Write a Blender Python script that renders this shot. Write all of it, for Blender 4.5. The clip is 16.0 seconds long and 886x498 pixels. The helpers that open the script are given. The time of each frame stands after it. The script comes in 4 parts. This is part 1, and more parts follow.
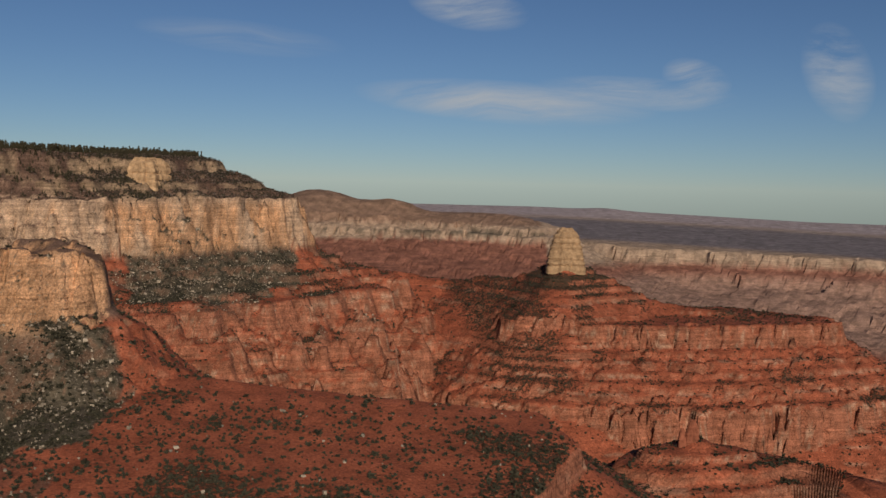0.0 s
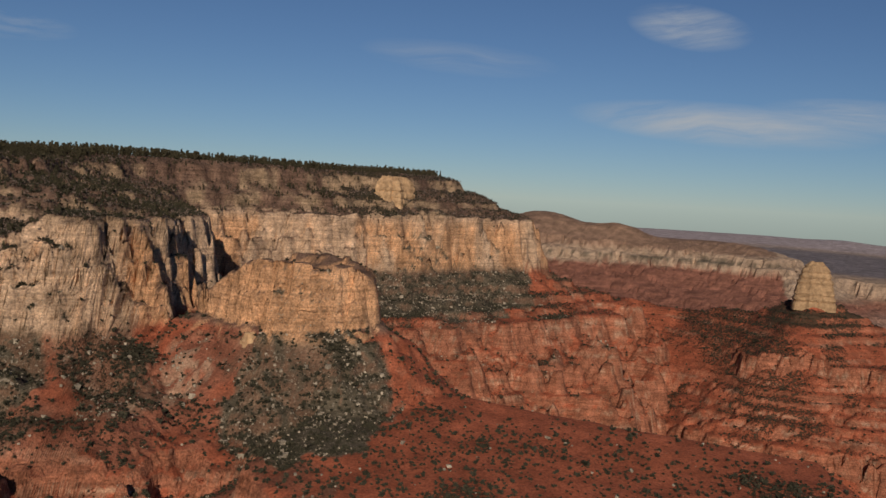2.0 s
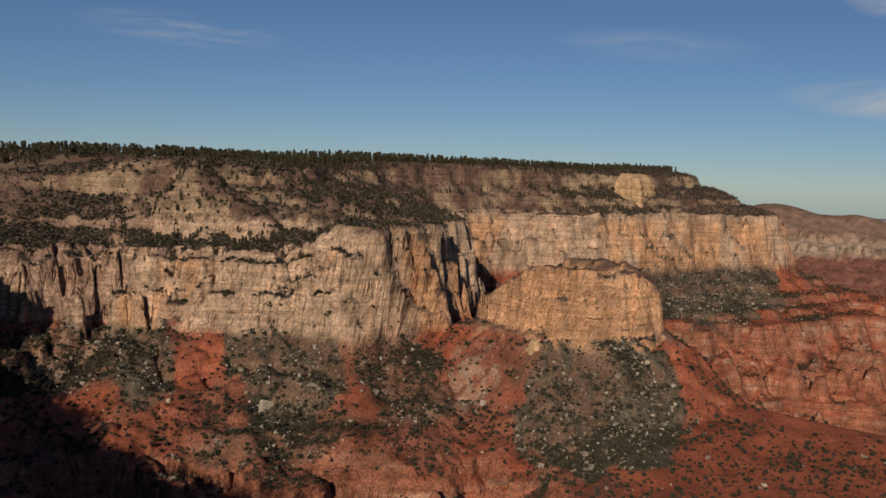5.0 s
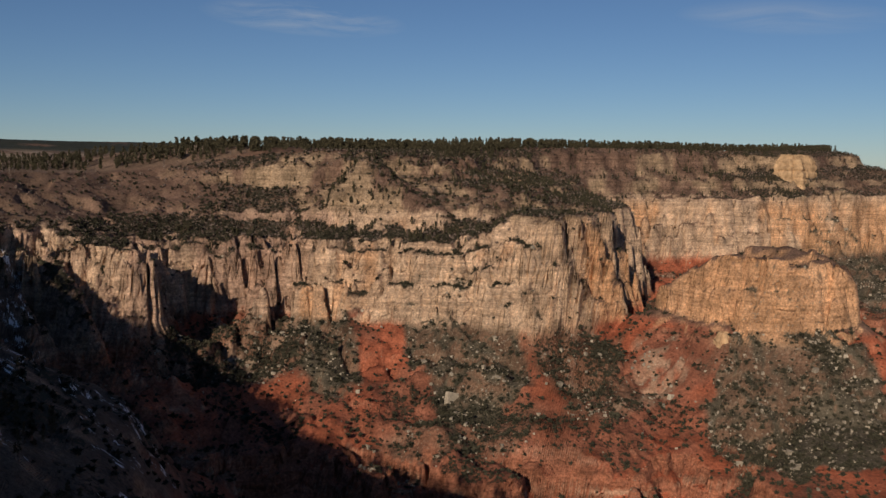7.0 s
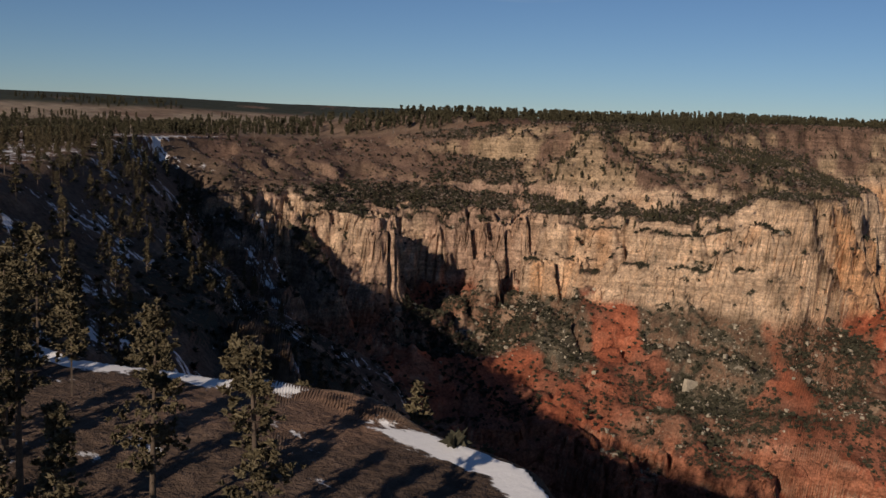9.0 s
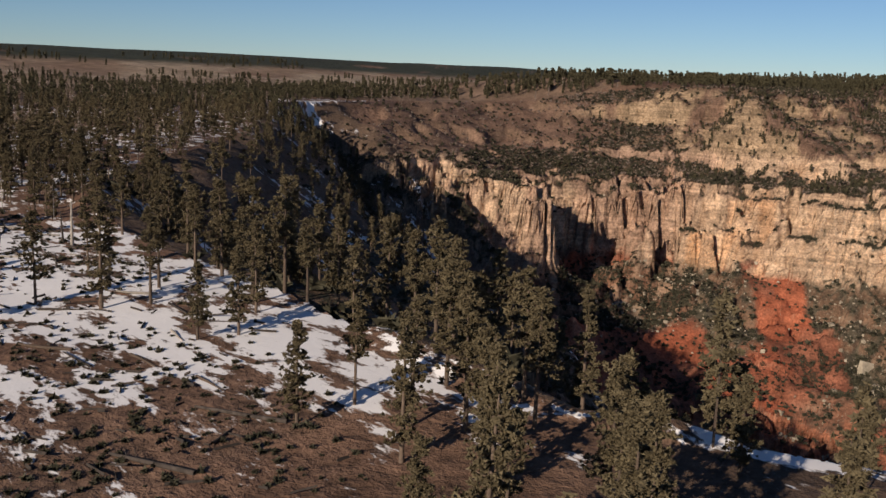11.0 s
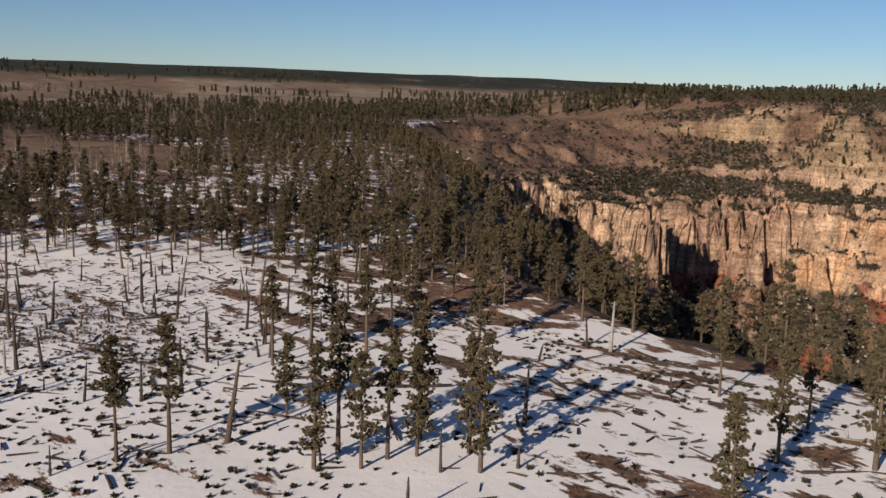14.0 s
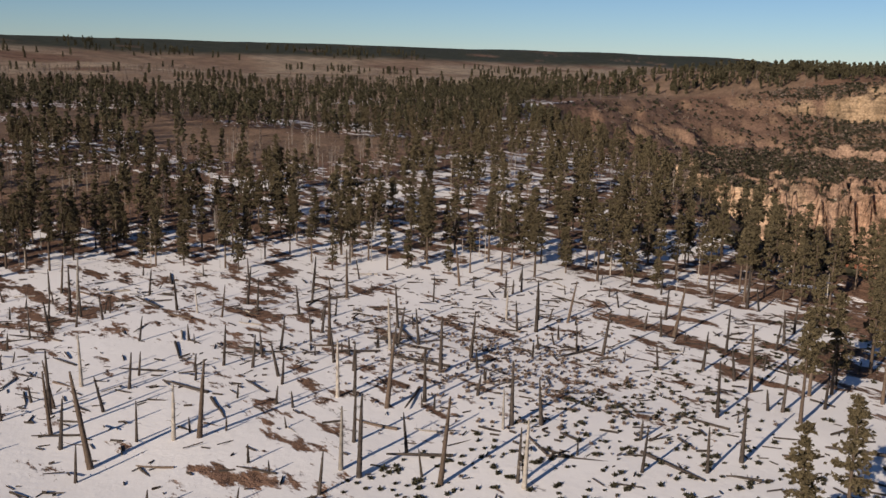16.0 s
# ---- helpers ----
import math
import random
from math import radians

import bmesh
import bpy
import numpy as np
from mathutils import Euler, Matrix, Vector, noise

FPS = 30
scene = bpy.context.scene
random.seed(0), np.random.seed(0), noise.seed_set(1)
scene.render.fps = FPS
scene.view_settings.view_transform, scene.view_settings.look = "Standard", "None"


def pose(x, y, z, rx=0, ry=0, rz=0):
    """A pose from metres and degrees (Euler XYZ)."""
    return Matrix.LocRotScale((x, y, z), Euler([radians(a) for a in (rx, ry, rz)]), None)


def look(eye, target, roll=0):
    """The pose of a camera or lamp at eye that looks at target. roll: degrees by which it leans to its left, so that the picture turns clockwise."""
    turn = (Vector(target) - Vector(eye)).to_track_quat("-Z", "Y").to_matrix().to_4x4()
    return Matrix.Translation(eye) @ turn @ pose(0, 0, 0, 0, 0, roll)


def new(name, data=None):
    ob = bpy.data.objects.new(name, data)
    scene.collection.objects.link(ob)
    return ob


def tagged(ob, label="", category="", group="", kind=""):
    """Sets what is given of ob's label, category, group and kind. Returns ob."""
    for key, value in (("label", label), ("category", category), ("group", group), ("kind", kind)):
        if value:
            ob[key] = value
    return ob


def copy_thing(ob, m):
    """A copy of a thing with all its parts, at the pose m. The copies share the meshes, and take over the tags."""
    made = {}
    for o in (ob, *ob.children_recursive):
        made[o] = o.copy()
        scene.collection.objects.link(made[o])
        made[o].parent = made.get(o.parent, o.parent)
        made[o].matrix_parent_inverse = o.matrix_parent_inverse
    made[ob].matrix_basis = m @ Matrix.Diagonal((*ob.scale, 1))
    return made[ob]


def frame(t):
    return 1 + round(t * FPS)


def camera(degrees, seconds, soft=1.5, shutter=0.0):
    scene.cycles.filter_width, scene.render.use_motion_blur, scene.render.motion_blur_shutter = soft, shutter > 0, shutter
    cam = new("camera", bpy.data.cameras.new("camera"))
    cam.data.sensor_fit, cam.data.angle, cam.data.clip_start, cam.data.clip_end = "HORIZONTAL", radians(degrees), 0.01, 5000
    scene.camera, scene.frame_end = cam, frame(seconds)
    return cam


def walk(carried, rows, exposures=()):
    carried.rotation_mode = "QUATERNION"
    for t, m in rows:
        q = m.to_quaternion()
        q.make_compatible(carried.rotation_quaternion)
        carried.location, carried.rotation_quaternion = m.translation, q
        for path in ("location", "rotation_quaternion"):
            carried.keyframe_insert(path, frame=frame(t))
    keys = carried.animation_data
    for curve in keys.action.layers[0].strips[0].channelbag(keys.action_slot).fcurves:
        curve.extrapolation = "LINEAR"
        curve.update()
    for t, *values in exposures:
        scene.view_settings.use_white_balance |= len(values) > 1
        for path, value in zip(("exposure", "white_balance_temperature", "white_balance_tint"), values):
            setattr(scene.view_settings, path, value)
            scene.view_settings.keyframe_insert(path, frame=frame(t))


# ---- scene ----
# ---------------------------------------------------------------- camera and its flight
cam = camera(49.64, 16.0, soft=1.5)
PATH = [
    (0.0, 0.00, 0.00, 11.00, -0.05, -3.99, 1.44),
    (0.5, -14.81, 0.29, 11.97, 2.23, -3.38, 1.81),
    (1.0, -29.55, 0.15, 13.01, 4.49, -3.56, 2.92),
    (1.5, -44.24, -0.41, 14.12, 8.80, -3.36, 3.20),
    (2.0, -58.86, -1.41, 15.29, 12.37, -3.30, 3.23),
    (2.5, -73.42, -2.84, 16.52, 14.22, -3.77, 3.79),
    (3.0, -87.91, -4.69, 17.80, 16.33, -3.77, 3.84),
    (3.5, -102.35, -6.98, 19.12, 18.57, -4.23, 2.97),
    (4.0, -116.72, -9.68, 20.48, 21.00, -3.99, 2.09),
    (6.5, -187.85, -29.41, 27.72, 28.73, -5.32, 1.65),
    (7.0, -201.96, -34.56, 29.22, 31.26, -5.37, 0.66),
    (7.5, -216.05, -40.10, 30.73, 32.65, -5.39, 0.10),
    (8.0, -230.13, -46.02, 32.23, 34.86, -6.21, 2.06),
    (8.5, -244.21, -52.32, 33.74, 38.54, -6.88, 2.57),
    (11.0, -315.00, -89.08, 41.07, 47.15, -10.33, 2.31),
    (11.5, -329.33, -97.41, 42.47, 48.00, -10.96, 2.76),
    (12.0, -343.75, -106.05, 43.84, 48.19, -11.49, 2.81),
    (12.5, -358.28, -114.98, 45.17, 47.76, -10.39, 2.10),
    (13.0, -372.94, -124.19, 46.47, 47.36, -10.03, 2.09),
    (13.5, -387.74, -133.66, 47.72, 47.65, -9.63, 1.61),
    (14.0, -402.71, -143.38, 48.93, 47.38, -9.84, 1.83),
    (14.5, -417.86, -153.33, 50.09, 48.01, -10.21, 0.41),
    (15.0, -433.22, -163.51, 51.19, 49.62, -10.16, 0.69),
    (15.5, -448.81, -173.88, 52.24, 50.23, -10.95, 1.38),
    (16.0, -464.65, -184.45, 53.23, 50.21, -11.46, 1.51),
]
walk(cam, [(t, pose(x, y, z, 90 + pitch, 0, yaw) @ pose(0, 0, 0, 0, 0, roll)) for t, x, y, z, yaw, pitch, roll in PATH],
     exposures=[(0.0, -0.15), (4.0, -0.12), (7.0, 0.0), (8.5, 0.05), (11.0, 0.45), (11.5, 0.68), (12.0, 0.7), (13.0, 0.6), (14.0, 0.5), (16.0, 0.5)])

# ---------------------------------------------------------------- sky, sun
SUN_ELEVATION, SHADOW_AZIMUTH = 21.2, 102.0   # degrees; the shadows point along this heading from +x
world = bpy.data.worlds.new("sky")
scene.world = world
world.use_nodes = True
wn, wl = world.node_tree.nodes, world.node_tree.links
sky = wn.new("ShaderNodeTexSky")
sky.sky_type, sky.sun_disc = "NISHITA", False
sky.sun_elevation = radians(SUN_ELEVATION)
sun_way = Vector((-math.cos(radians(SHADOW_AZIMUTH)), -math.sin(radians(SHADOW_AZIMUTH)), 0))
sky.sun_rotation = math.atan2(sun_way.x, sun_way.y)
sky.altitude, sky.air_density, sky.dust_density, sky.ozone_density = 2400.0, 1.0, 0.0, 3.0
wn["Background"].inputs["Strength"].default_value = 0.045


def node(nodes, links, kind, values=(), **props):
    """A node with its properties and inputs; an input is a value or another node's socket."""
    made = nodes.new("ShaderNode" + kind)
    for key, value in props.items():
        if key == "operation":
            made.operation = value
        elif key == "blend":
            made.data_type, made.blend_type = "RGBA", value
        elif key == "attribute":
            made.attribute_name = value
        elif key == "detail":
            made.inputs["Detail"].default_value = value
    for key, value in values:
        if isinstance(value, bpy.types.NodeSocket):
            links.new(value, made.inputs[key])
        else:
            made.inputs[key].default_value = value
    return made


# thin high cloud over the sky
place = wn.new("ShaderNodeTexCoord").outputs["Generated"]
warp = node(wn, wl, "TexNoise", [("Vector", place), ("Scale", 3.0)], detail=3.0)
shift = node(wn, wl, "VectorMath", [(0, warp.outputs["Color"]), (1, (0.35, 0.35, 0.12))], operation="MULTIPLY")
moved = node(wn, wl, "VectorMath", [(0, place), (1, shift.outputs[0])], operation="ADD")
long = node(wn, wl, "Mapping", [("Vector", moved.outputs[0]), ("Rotation", (0.0, 0.20, 0.0)), ("Scale", (2.2, 2.2, 17.0))])
wisp = node(wn, wl, "TexNoise", [("Vector", long.outputs[0]), ("Scale", 2.0), ("Roughness", 0.66)], detail=9.0)
thick = node(wn, wl, "MapRange", [("Value", wisp.outputs[0]), ("From Min", 0.36), ("From Max", 0.66), ("To Max", 0.9)])
veil = None
for az, el, wide_, high_, amount in ((3.5, 4.8, 9.0, 1.3, 1.0), (11.0, 5.4, 6.0, 1.0, 1.0), (1.2, 10.2, 3.6, 1.3, 1.0), (14.5, 6.2, 2.0, 1.2, 1.0), (22.0, 6.5, 2.0, 2.6, 0.9), (-39.5, 8.0, 6.0, 1.0, 0.8), (-12.0, 8.0, 6.0, 1.0, 0.4)):
    a, e = radians(az), radians(el)
    at = node(wn, wl, "VectorMath", [(0, place), (1, (math.sin(a) * math.cos(e), math.cos(a) * math.cos(e), math.sin(e)))], operation="SUBTRACT")
    side_ = node(wn, wl, "VectorMath", [(0, at.outputs[0]), (1, (math.cos(a) / radians(wide_), -math.sin(a) / radians(wide_), 0.0))], operation="DOT_PRODUCT")
    rise_ = node(wn, wl, "VectorMath", [(0, at.outputs[0]), (1, (0.0, 0.0, 1 / radians(high_)))], operation="DOT_PRODUCT")
    tilt_ = node(wn, wl, "Math", [(0, side_.outputs["Value"]), (1, 0.35)], operation="MULTIPLY")
    lean_ = node(wn, wl, "Math", [(0, rise_.outputs["Value"]), (1, tilt_.outputs[0])], operation="ADD")
    s2 = node(wn, wl, "Math", [(0, side_.outputs["Value"]), (1, side_.outputs["Value"])], operation="MULTIPLY")
    r2 = node(wn, wl, "Math", [(0, lean_.outputs[0]), (1, lean_.outputs[0])], operation="MULTIPLY")
    far2 = node(wn, wl, "Math", [(0, s2.outputs[0]), (1, r2.outputs[0])], operation="ADD")
    inner = node(wn, wl, "MapRange", [("Value", far2.outputs[0]), ("From Min", 1.0), ("From Max", 0.0), ("To Max", amount)])
    one = node(wn, wl, "Math", [(0, thick.outputs[0]), (1, inner.outputs[0])], operation="MULTIPLY")
    veil = one if veil is None else node(wn, wl, "Math", [(0, veil.outputs[0]), (1, one.outputs[0])], operation="MAXIMUM")
blue = node(wn, wl, "Mix", [(0, 1.0), (6, sky.outputs["Color"]), (7, (0.86, 0.965, 1.12, 1))], blend="MULTIPLY")
clouded = node(wn, wl, "Mix", [(0, veil.outputs[0]), (6, blue.outputs[2]), (7, (9.5, 10.0, 10.6, 1))], blend="MIX")
wl.new(clouded.outputs[2], wn["Background"].inputs["Color"])

sun = new("sun", bpy.data.lights.new("sun", "SUN"))
sun.data.energy, sun.data.angle, sun.data.color = 3.6, radians(0.53), (1.0, 0.90, 0.76)
toward = Vector((sun_way.x * math.cos(radians(SUN_ELEVATION)), sun_way.y * math.cos(radians(SUN_ELEVATION)), math.sin(radians(SUN_ELEVATION))))
sun.matrix_world = look((0, 0, 500), Vector((0, 0, 500)) - toward)

# ---------------------------------------------------------------- numbers: noise, distances, steps
RNG = np.random.RandomState(7)
TABLE = RNG.rand(512, 512).astype(np.float32) * 2 - 1


def grain(x, y, size, seed=0):
    """Smooth value noise, -1 to 1, with cells of that size in metres."""
    u, v = x / size + seed * 17.31, y / size + seed * 41.77
    iu, iv = np.floor(u).astype(np.int64), np.floor(v).astype(np.int64)
    fu, fv = u - iu, v - iv
    fu, fv = fu * fu * (3 - 2 * fu), fv * fv * (3 - 2 * fv)
    a, b, c, d = TABLE[iu & 511, iv & 511], TABLE[(iu + 1) & 511, iv & 511], TABLE[iu & 511, (iv + 1) & 511], TABLE[(iu + 1) & 511, (iv + 1) & 511]
    return (a * (1 - fu) + b * fu) * (1 - fv) + (c * (1 - fu) + d * fu) * fv


def block(x, y, size, seed=0):
    """Blocks with sharp joints: one value, -1 to 1, for each warped cell."""
    wx, wy = x + 0.35 * size * grain(x, y, size * 1.3, seed + 5), y + 0.35 * size * grain(x, y, size * 1.3, seed + 6)
    u, v = (0.83 * wx + 0.56 * wy) / size + seed * 3.7, (0.83 * wy - 0.56 * wx) / size + seed * 5.3
    return TABLE[np.floor(u).astype(np.int64) & 511, np.floor(v).astype(np.int64) & 511]


def rough(x, y, size, seed=0, octaves=4):
    out, amp, total = 0, 1.0, 0
    for k in range(octaves):
        out, total = out + amp * grain(x, y, size / 2**k, seed + k), total + amp
        amp *= 0.5
    return out / total


def ramp(v, a, b):
    k = np.clip((v - a) / (b - a), 0, 1)
    return k * k * (3 - 2 * k)


def along(x, y, line, closed=False, heights=None):
    """Distance to a line of points; with heights, also the height of the nearest place on it."""
    pts = list(line) + ([line[0]] if closed else [])
    best = np.full(np.shape(x), 1e12)
    level = np.zeros(np.shape(x))
    for k in range(len(pts) - 1):
        (ax, ay), (bx, by) = pts[k][:2], pts[k + 1][:2]
        ex, ey = bx - ax, by - ay
        f = np.clip(((x - ax) * ex + (y - ay) * ey) / (ex * ex + ey * ey), 0, 1)
        d = (x - ax - f * ex) ** 2 + (y - ay - f * ey) ** 2
        near = d < best
        best = np.where(near, d, best)
        if heights:
            level = np.where(near, pts[k][2] + f * (pts[k + 1][2] - pts[k][2]), level)
    return (np.sqrt(best), level) if heights else np.sqrt(best)


def inside(x, y, line):
    hit = np.zeros(np.shape(x), bool)
    for k in range(len(line)):
        (ax, ay), (bx, by) = line[k][:2], line[(k + 1) % len(line)][:2]
        if ay != by:
            hit ^= ((ay > y) != (by > y)) & (x < (bx - ax) * (y - ay) / (by - ay) + ax)
    return hit


# ---------------------------------------------------------------- the plan
# the plateau's rim: the near point with the snow, the head of the side canyon, the far mesa
NEAR_RIM = [(-420, -900), (-330, -420), (-280, -190), (-262, -95), (-264, -48), (-280, -13), (-302, 1), (-328, 3), (-346, -3), (-374, -15), (-402, -14), (-440, -8), (-494, -5), (-535, 4), (-602, 30), (-680, 108), (-812, 216),
            (-962, 316), (-1090, 408)]
FAR_RIM = [(-1128, 478), (-1174, 605), (-1190, 760), (-1090, 880), (-965, 935), (-915, 985), (-960, 1200), (-950, 1440), (-885, 1580), (-790, 1720), (-720, 1880),
           (-622, 1965), (-590, 2120), (-570, 2270), (-680, 2480), (-1200, 2800)]
PLATEAU = NEAR_RIM + FAR_RIM + [(-6000, 3600), (-6000, -4000), (-700, -4000)]
# the lip of the pale cliff below it
LIP = [(-1030, 440), (-985, 470), (-1000, 535), (-962, 585), (-972, 625), (-1005, 665), (-1000, 705), (-955, 728), (-925, 758), (-938, 800), (-900, 806), (-880, 788), (-800, 795), (-700, 822), (-640, 834), (-612, 868), (-600, 925), (-615, 1020),
       (-655, 1150), (-690, 1260), (-790, 1440), (-830, 1515), (-750, 1640), (-640, 1715), (-590, 1800), (-480, 1960), (-390, 2080), (-330, 2200), (-400, 2400), (-600, 2600), (-1000, 2850),
       (-5000, 3300), (-5000, 430)]
AMBER = [(-530, 938), (-470, 915), (-420, 895), (-370, 913), (-334, 945), (-350, 990), (-440, 1040), (-515, 1000)]
RIDGE = [(-330, 2200, -150), (-150, 2300, -203), (30, 2260, -215), (170, 2150, -195), (270, 2088, -150), (380, 2080, -192), (480, 2090, -240), (800, 2060, -268)]
MESA = [(110, 1990), (150, 1905), (300, 1880), (450, 1885), (640, 1930), (830, 1995), (850, 2070), (700, 2200), (300, 2320), (0, 2380), (40, 2200)]
SHELF = [(-340, 900), (-240, 925), (-60, 905), (95, 898), (120, 830), (60, 700), (-60, 610), (-250, 600), (-360, 700)]
# crests of the broken crags at the head of the side canyon, of the knob over the wall, and of the ledge on the near slope: x, y, height
FINS = [[(-1010, 602, -54), (-965, 593, -58), (-938, 578, -84), (-916, 566, -118)], [(-1015, 470, -58), (-962, 452, -68), (-930, 455, -84), (-912, 458, -112)], [(-985, 535, -66), (-930, 518, -92), (-894, 502, -118)]]
KNOB = [(-935, 950, 26), (-905, 938, 27), (-873, 902, 29), (-838, 896, 8), (-798, 892, -9), (-775, 884, -22)]
NEAR_CRAG = [(-612, 204, -58), (-592, 203, -62), (-577, 194, -68), (-568, 184, -82)]
RED_SPUR = [(150, 1080, -345), (200, 1092, -316), (245, 1102, -296), (310, 1122, -286), (420, 1118, -308), (640, 1010, -328), (900, 950, -345)]
FAR_CLIFF = [(-1500, 3400), (-800, 3250), (-400, 3330), (0, 3340), (330, 3260), (420, 3420), (300, 4100), (-1500, 4400)]
FAR_PLAIN = [(500, 3400), (820, 3330), (1100, 3290), (1500, 3220), (2000, 2950), (3600, 2200), (6500, 2600), (6500, 6500), (-3000, 6500), (-2500, 4500), (100, 4400), (150, 3700), (330, 3480)]


def plateau_level(x, y):
    z = 0.029 * np.clip(x + 563, -120, 110) + 0.050 * np.clip(y + 92, -130, 180)
    z = z * (1 - ramp(-x, 700, 1000)) + 9 * ramp(-x, 700, 1150) + 10 * ramp(-x, 1250, 1850) + 54 * ramp(-x, 1850, 2750)
    z = z + 34 * ramp(y, 780, 960) * ramp(x, -1700, -1150) + 13 * ramp(y, 1300, 1600) * ramp(x, -1700, -1150)
    return z + rough(x, y, 420, 3, 3) * (2 + 7 * ramp(-x, 1000, 2200)) + rough(x, y, 30, 5, 3) * 0.7


def terraces(d, steps):
    """Height lost at distance d from an edge, for steps of (width, drop)."""
    xs, zs = [0.0], [0.0]
    for w, h in steps:
        xs.append(xs[-1] + w), zs.append(zs[-1] + h)
    return np.interp(d, xs, zs)


def terrain(x, y):
    """Height of the ground at x, y."""
    wob = rough(x, y, 90, 11, 3)
    crag = np.abs(rough(x, y, 46, 21, 4))          # creases: joints and buttresses of the cliffs
    joints = 1 - ramp(np.abs(rough(x, y, 58, 25, 3)), 0.0, 0.09)   # deep narrow clefts
    clefts = 1 - ramp(np.abs(rough(x, y, 21, 27, 2)), 0.0, 0.14)
    flute = np.abs(grain(x, y, 13, 31)) + 0.5 * np.abs(grain(x, y, 6, 33))
    inP, inL = inside(x, y, PLATEAU), inside(x, y, LIP)
    top = plateau_level(x, y)
    d_near, d_far = along(x, y, NEAR_RIM), along(x, y, FAR_RIM)
    d_rim = np.minimum(d_near, d_far)
    d_lip = along(x, y, LIP, True)

    # wooded slope under the near rim
    dn = np.maximum(d_near + 7 * wob, 0)
    rim_level = plateau_level(np.clip(x, -1060, -262), np.minimum(y, 430))
    head = ramp(-x, 700, 860)
    near = rim_level - 10 * ramp(x, -400, -372) * ramp(dn, 1, 9) - 34 * head * ramp(dn, 30, 125) - 30 * head * ramp(dn, 120, 200) - terraces(dn, [(10, 3), (20, 14), (70, 45), (12, 14), (90, 60), (40, 60), (400, 300), (900, 300)]) + 5 * wob - 8 * ramp(d_near, 15, 60) * np.abs(rough(x, y, 50, 16, 3)) + 2.5 * rough(x, y, 18, 14, 2)

    # between the lip and the far rim: a bench, a scrub slope, a broken upper band
    west = ramp(-x, 640, 700) * ramp(-y, -1000, -880)
    lip_z = -34.0 - 25 * west + 8 * rough(x, y, 120, 44, 3) + 2.5 * block(x, y, 26, 45)
    ub = d_lip / (d_lip + d_rim + 1e-6)
    band = ub + 0.07 * wob + 0.05 * rough(x, y, 22, 47, 2) + 0.035 * block(x, y, 19, 48) + 0.06 * (crag - 0.2)
    upper = lip_z + (top - lip_z) * np.interp(band, [0, 0.12, 0.3, 0.33, 0.62, 0.72, 0.76, 0.9, 1.0], [0, 0.04, 0.2, 0.33, 0.55, 0.62, 0.86, 0.96, 1.0])
    bowl = ramp(-x, 985, 1060) * ramp(-y, -880, -800)
    plain_slope = lip_z + (top - lip_z) * np.clip(ub, 0, 1) ** 0.9
    upper = upper * (1 - bowl) + plain_slope * bowl
    upper = upper + (4.5 * rough(x, y, 26, 49, 4) - 9 * ramp(crag, 0.25, 0.5) * ramp(ub, 0.2, 0.5)) * np.minimum(1, d_rim / 20)

    # outside the lip: the pale cliff in tiers, then slopes of debris, then red ledges
    broken = ramp(-x, 800, 880) * ramp(-y, -900, -840)
    base_jag = 17 * wob - 34 * crag + 0.8 * flute + (13 + 9 * west) * joints + 7 * clefts + 5 + broken * (44 * rough(x, y, 52, 28, 3) + 15 * block(x, y, 24, 29) + 6 * block(x, y, 11, 30))
    d = np.where(inL, -d_lip, d_lip) + base_jag
    fall = np.where(d > 0, 103 * (1 - west) + 68 * west, 0.0)
    cut = np.abs(d) < 60                            # the tiers of the cliff itself
    xc, yc, dc, wc, fc = x[cut], y[cut], d[cut], west[cut], 0
    for k, (off_e, h_e, off_w, h_w) in enumerate([(0, 22, 0, 9), (4, 20, 15, 18), (14, 20, 18, 13), (18, 18, 31, 10), (28, 15, 34, 12), (31, 8, 37, 6)]):
        own = 5.0 * block(xc, yc, 26, 36 + k) + 2.4 * block(xc, yc, 11, 46 + k) - 13 * np.abs(rough(xc, yc, 48, 56 + k, 2)) + 3.0
        fc = fc + (h_e * (1 - wc) + h_w * wc) * np.clip((dc + own * (k > 0) - off_e * (1 - wc) - off_w * wc) / 4.2, 0, 1)
    fall[cut] = fc
    spur = rough(x, y, 130, 61, 3)
    gully = np.abs(rough(x, y * 0.4, 42, 65, 3))
    dt = np.maximum(d - 29 - 5 * west, 0) * (1 + 0.25 * rough(x, y, 45, 67, 2))
    fall = fall + 0.10 * np.clip(d, 0, 50) + terraces(dt, [(80, 45), (100, 25), (35, 8), (4, 13), (12, 4), (4, 13), (70, 46), (5, 16), (30, 12), (260, 200), (500, 120)])
    outer = lip_z - fall + ramp(d, 40, 100) * (13 * spur - 9 * gully + 3 + 3 * rough(x, y, 24, 63, 3)) + 0.9 * rough(x, y, 7, 66, 2) * ramp(d, 20, 40)
    outer = outer + broken * ramp(d, -4, 4) * ramp(-d, -60, -25) * (6 * block(x, y, 14, 171) + 5 * rough(x, y, 22, 172, 3))
    wall = np.where(d < 0, upper, outer)
    wall = np.where(inP, top, wall)

    # amber buttress in front of the far wall
    da = along(x, y, AMBER, True)
    da = np.where(inside(x, y, AMBER), -da, da) - 9 * crag + 0.6 * flute + 2.4 * block(x, y, 26, 38) + 7 * joints + 2 * clefts + 1
    crown = np.interp(x, [-560, -530, -505, -465, -420, -385, -345, -325], [-112, -104, -92, -66, -60, -64, -74, -104]) + 4 * block(x, y, 22, 72)
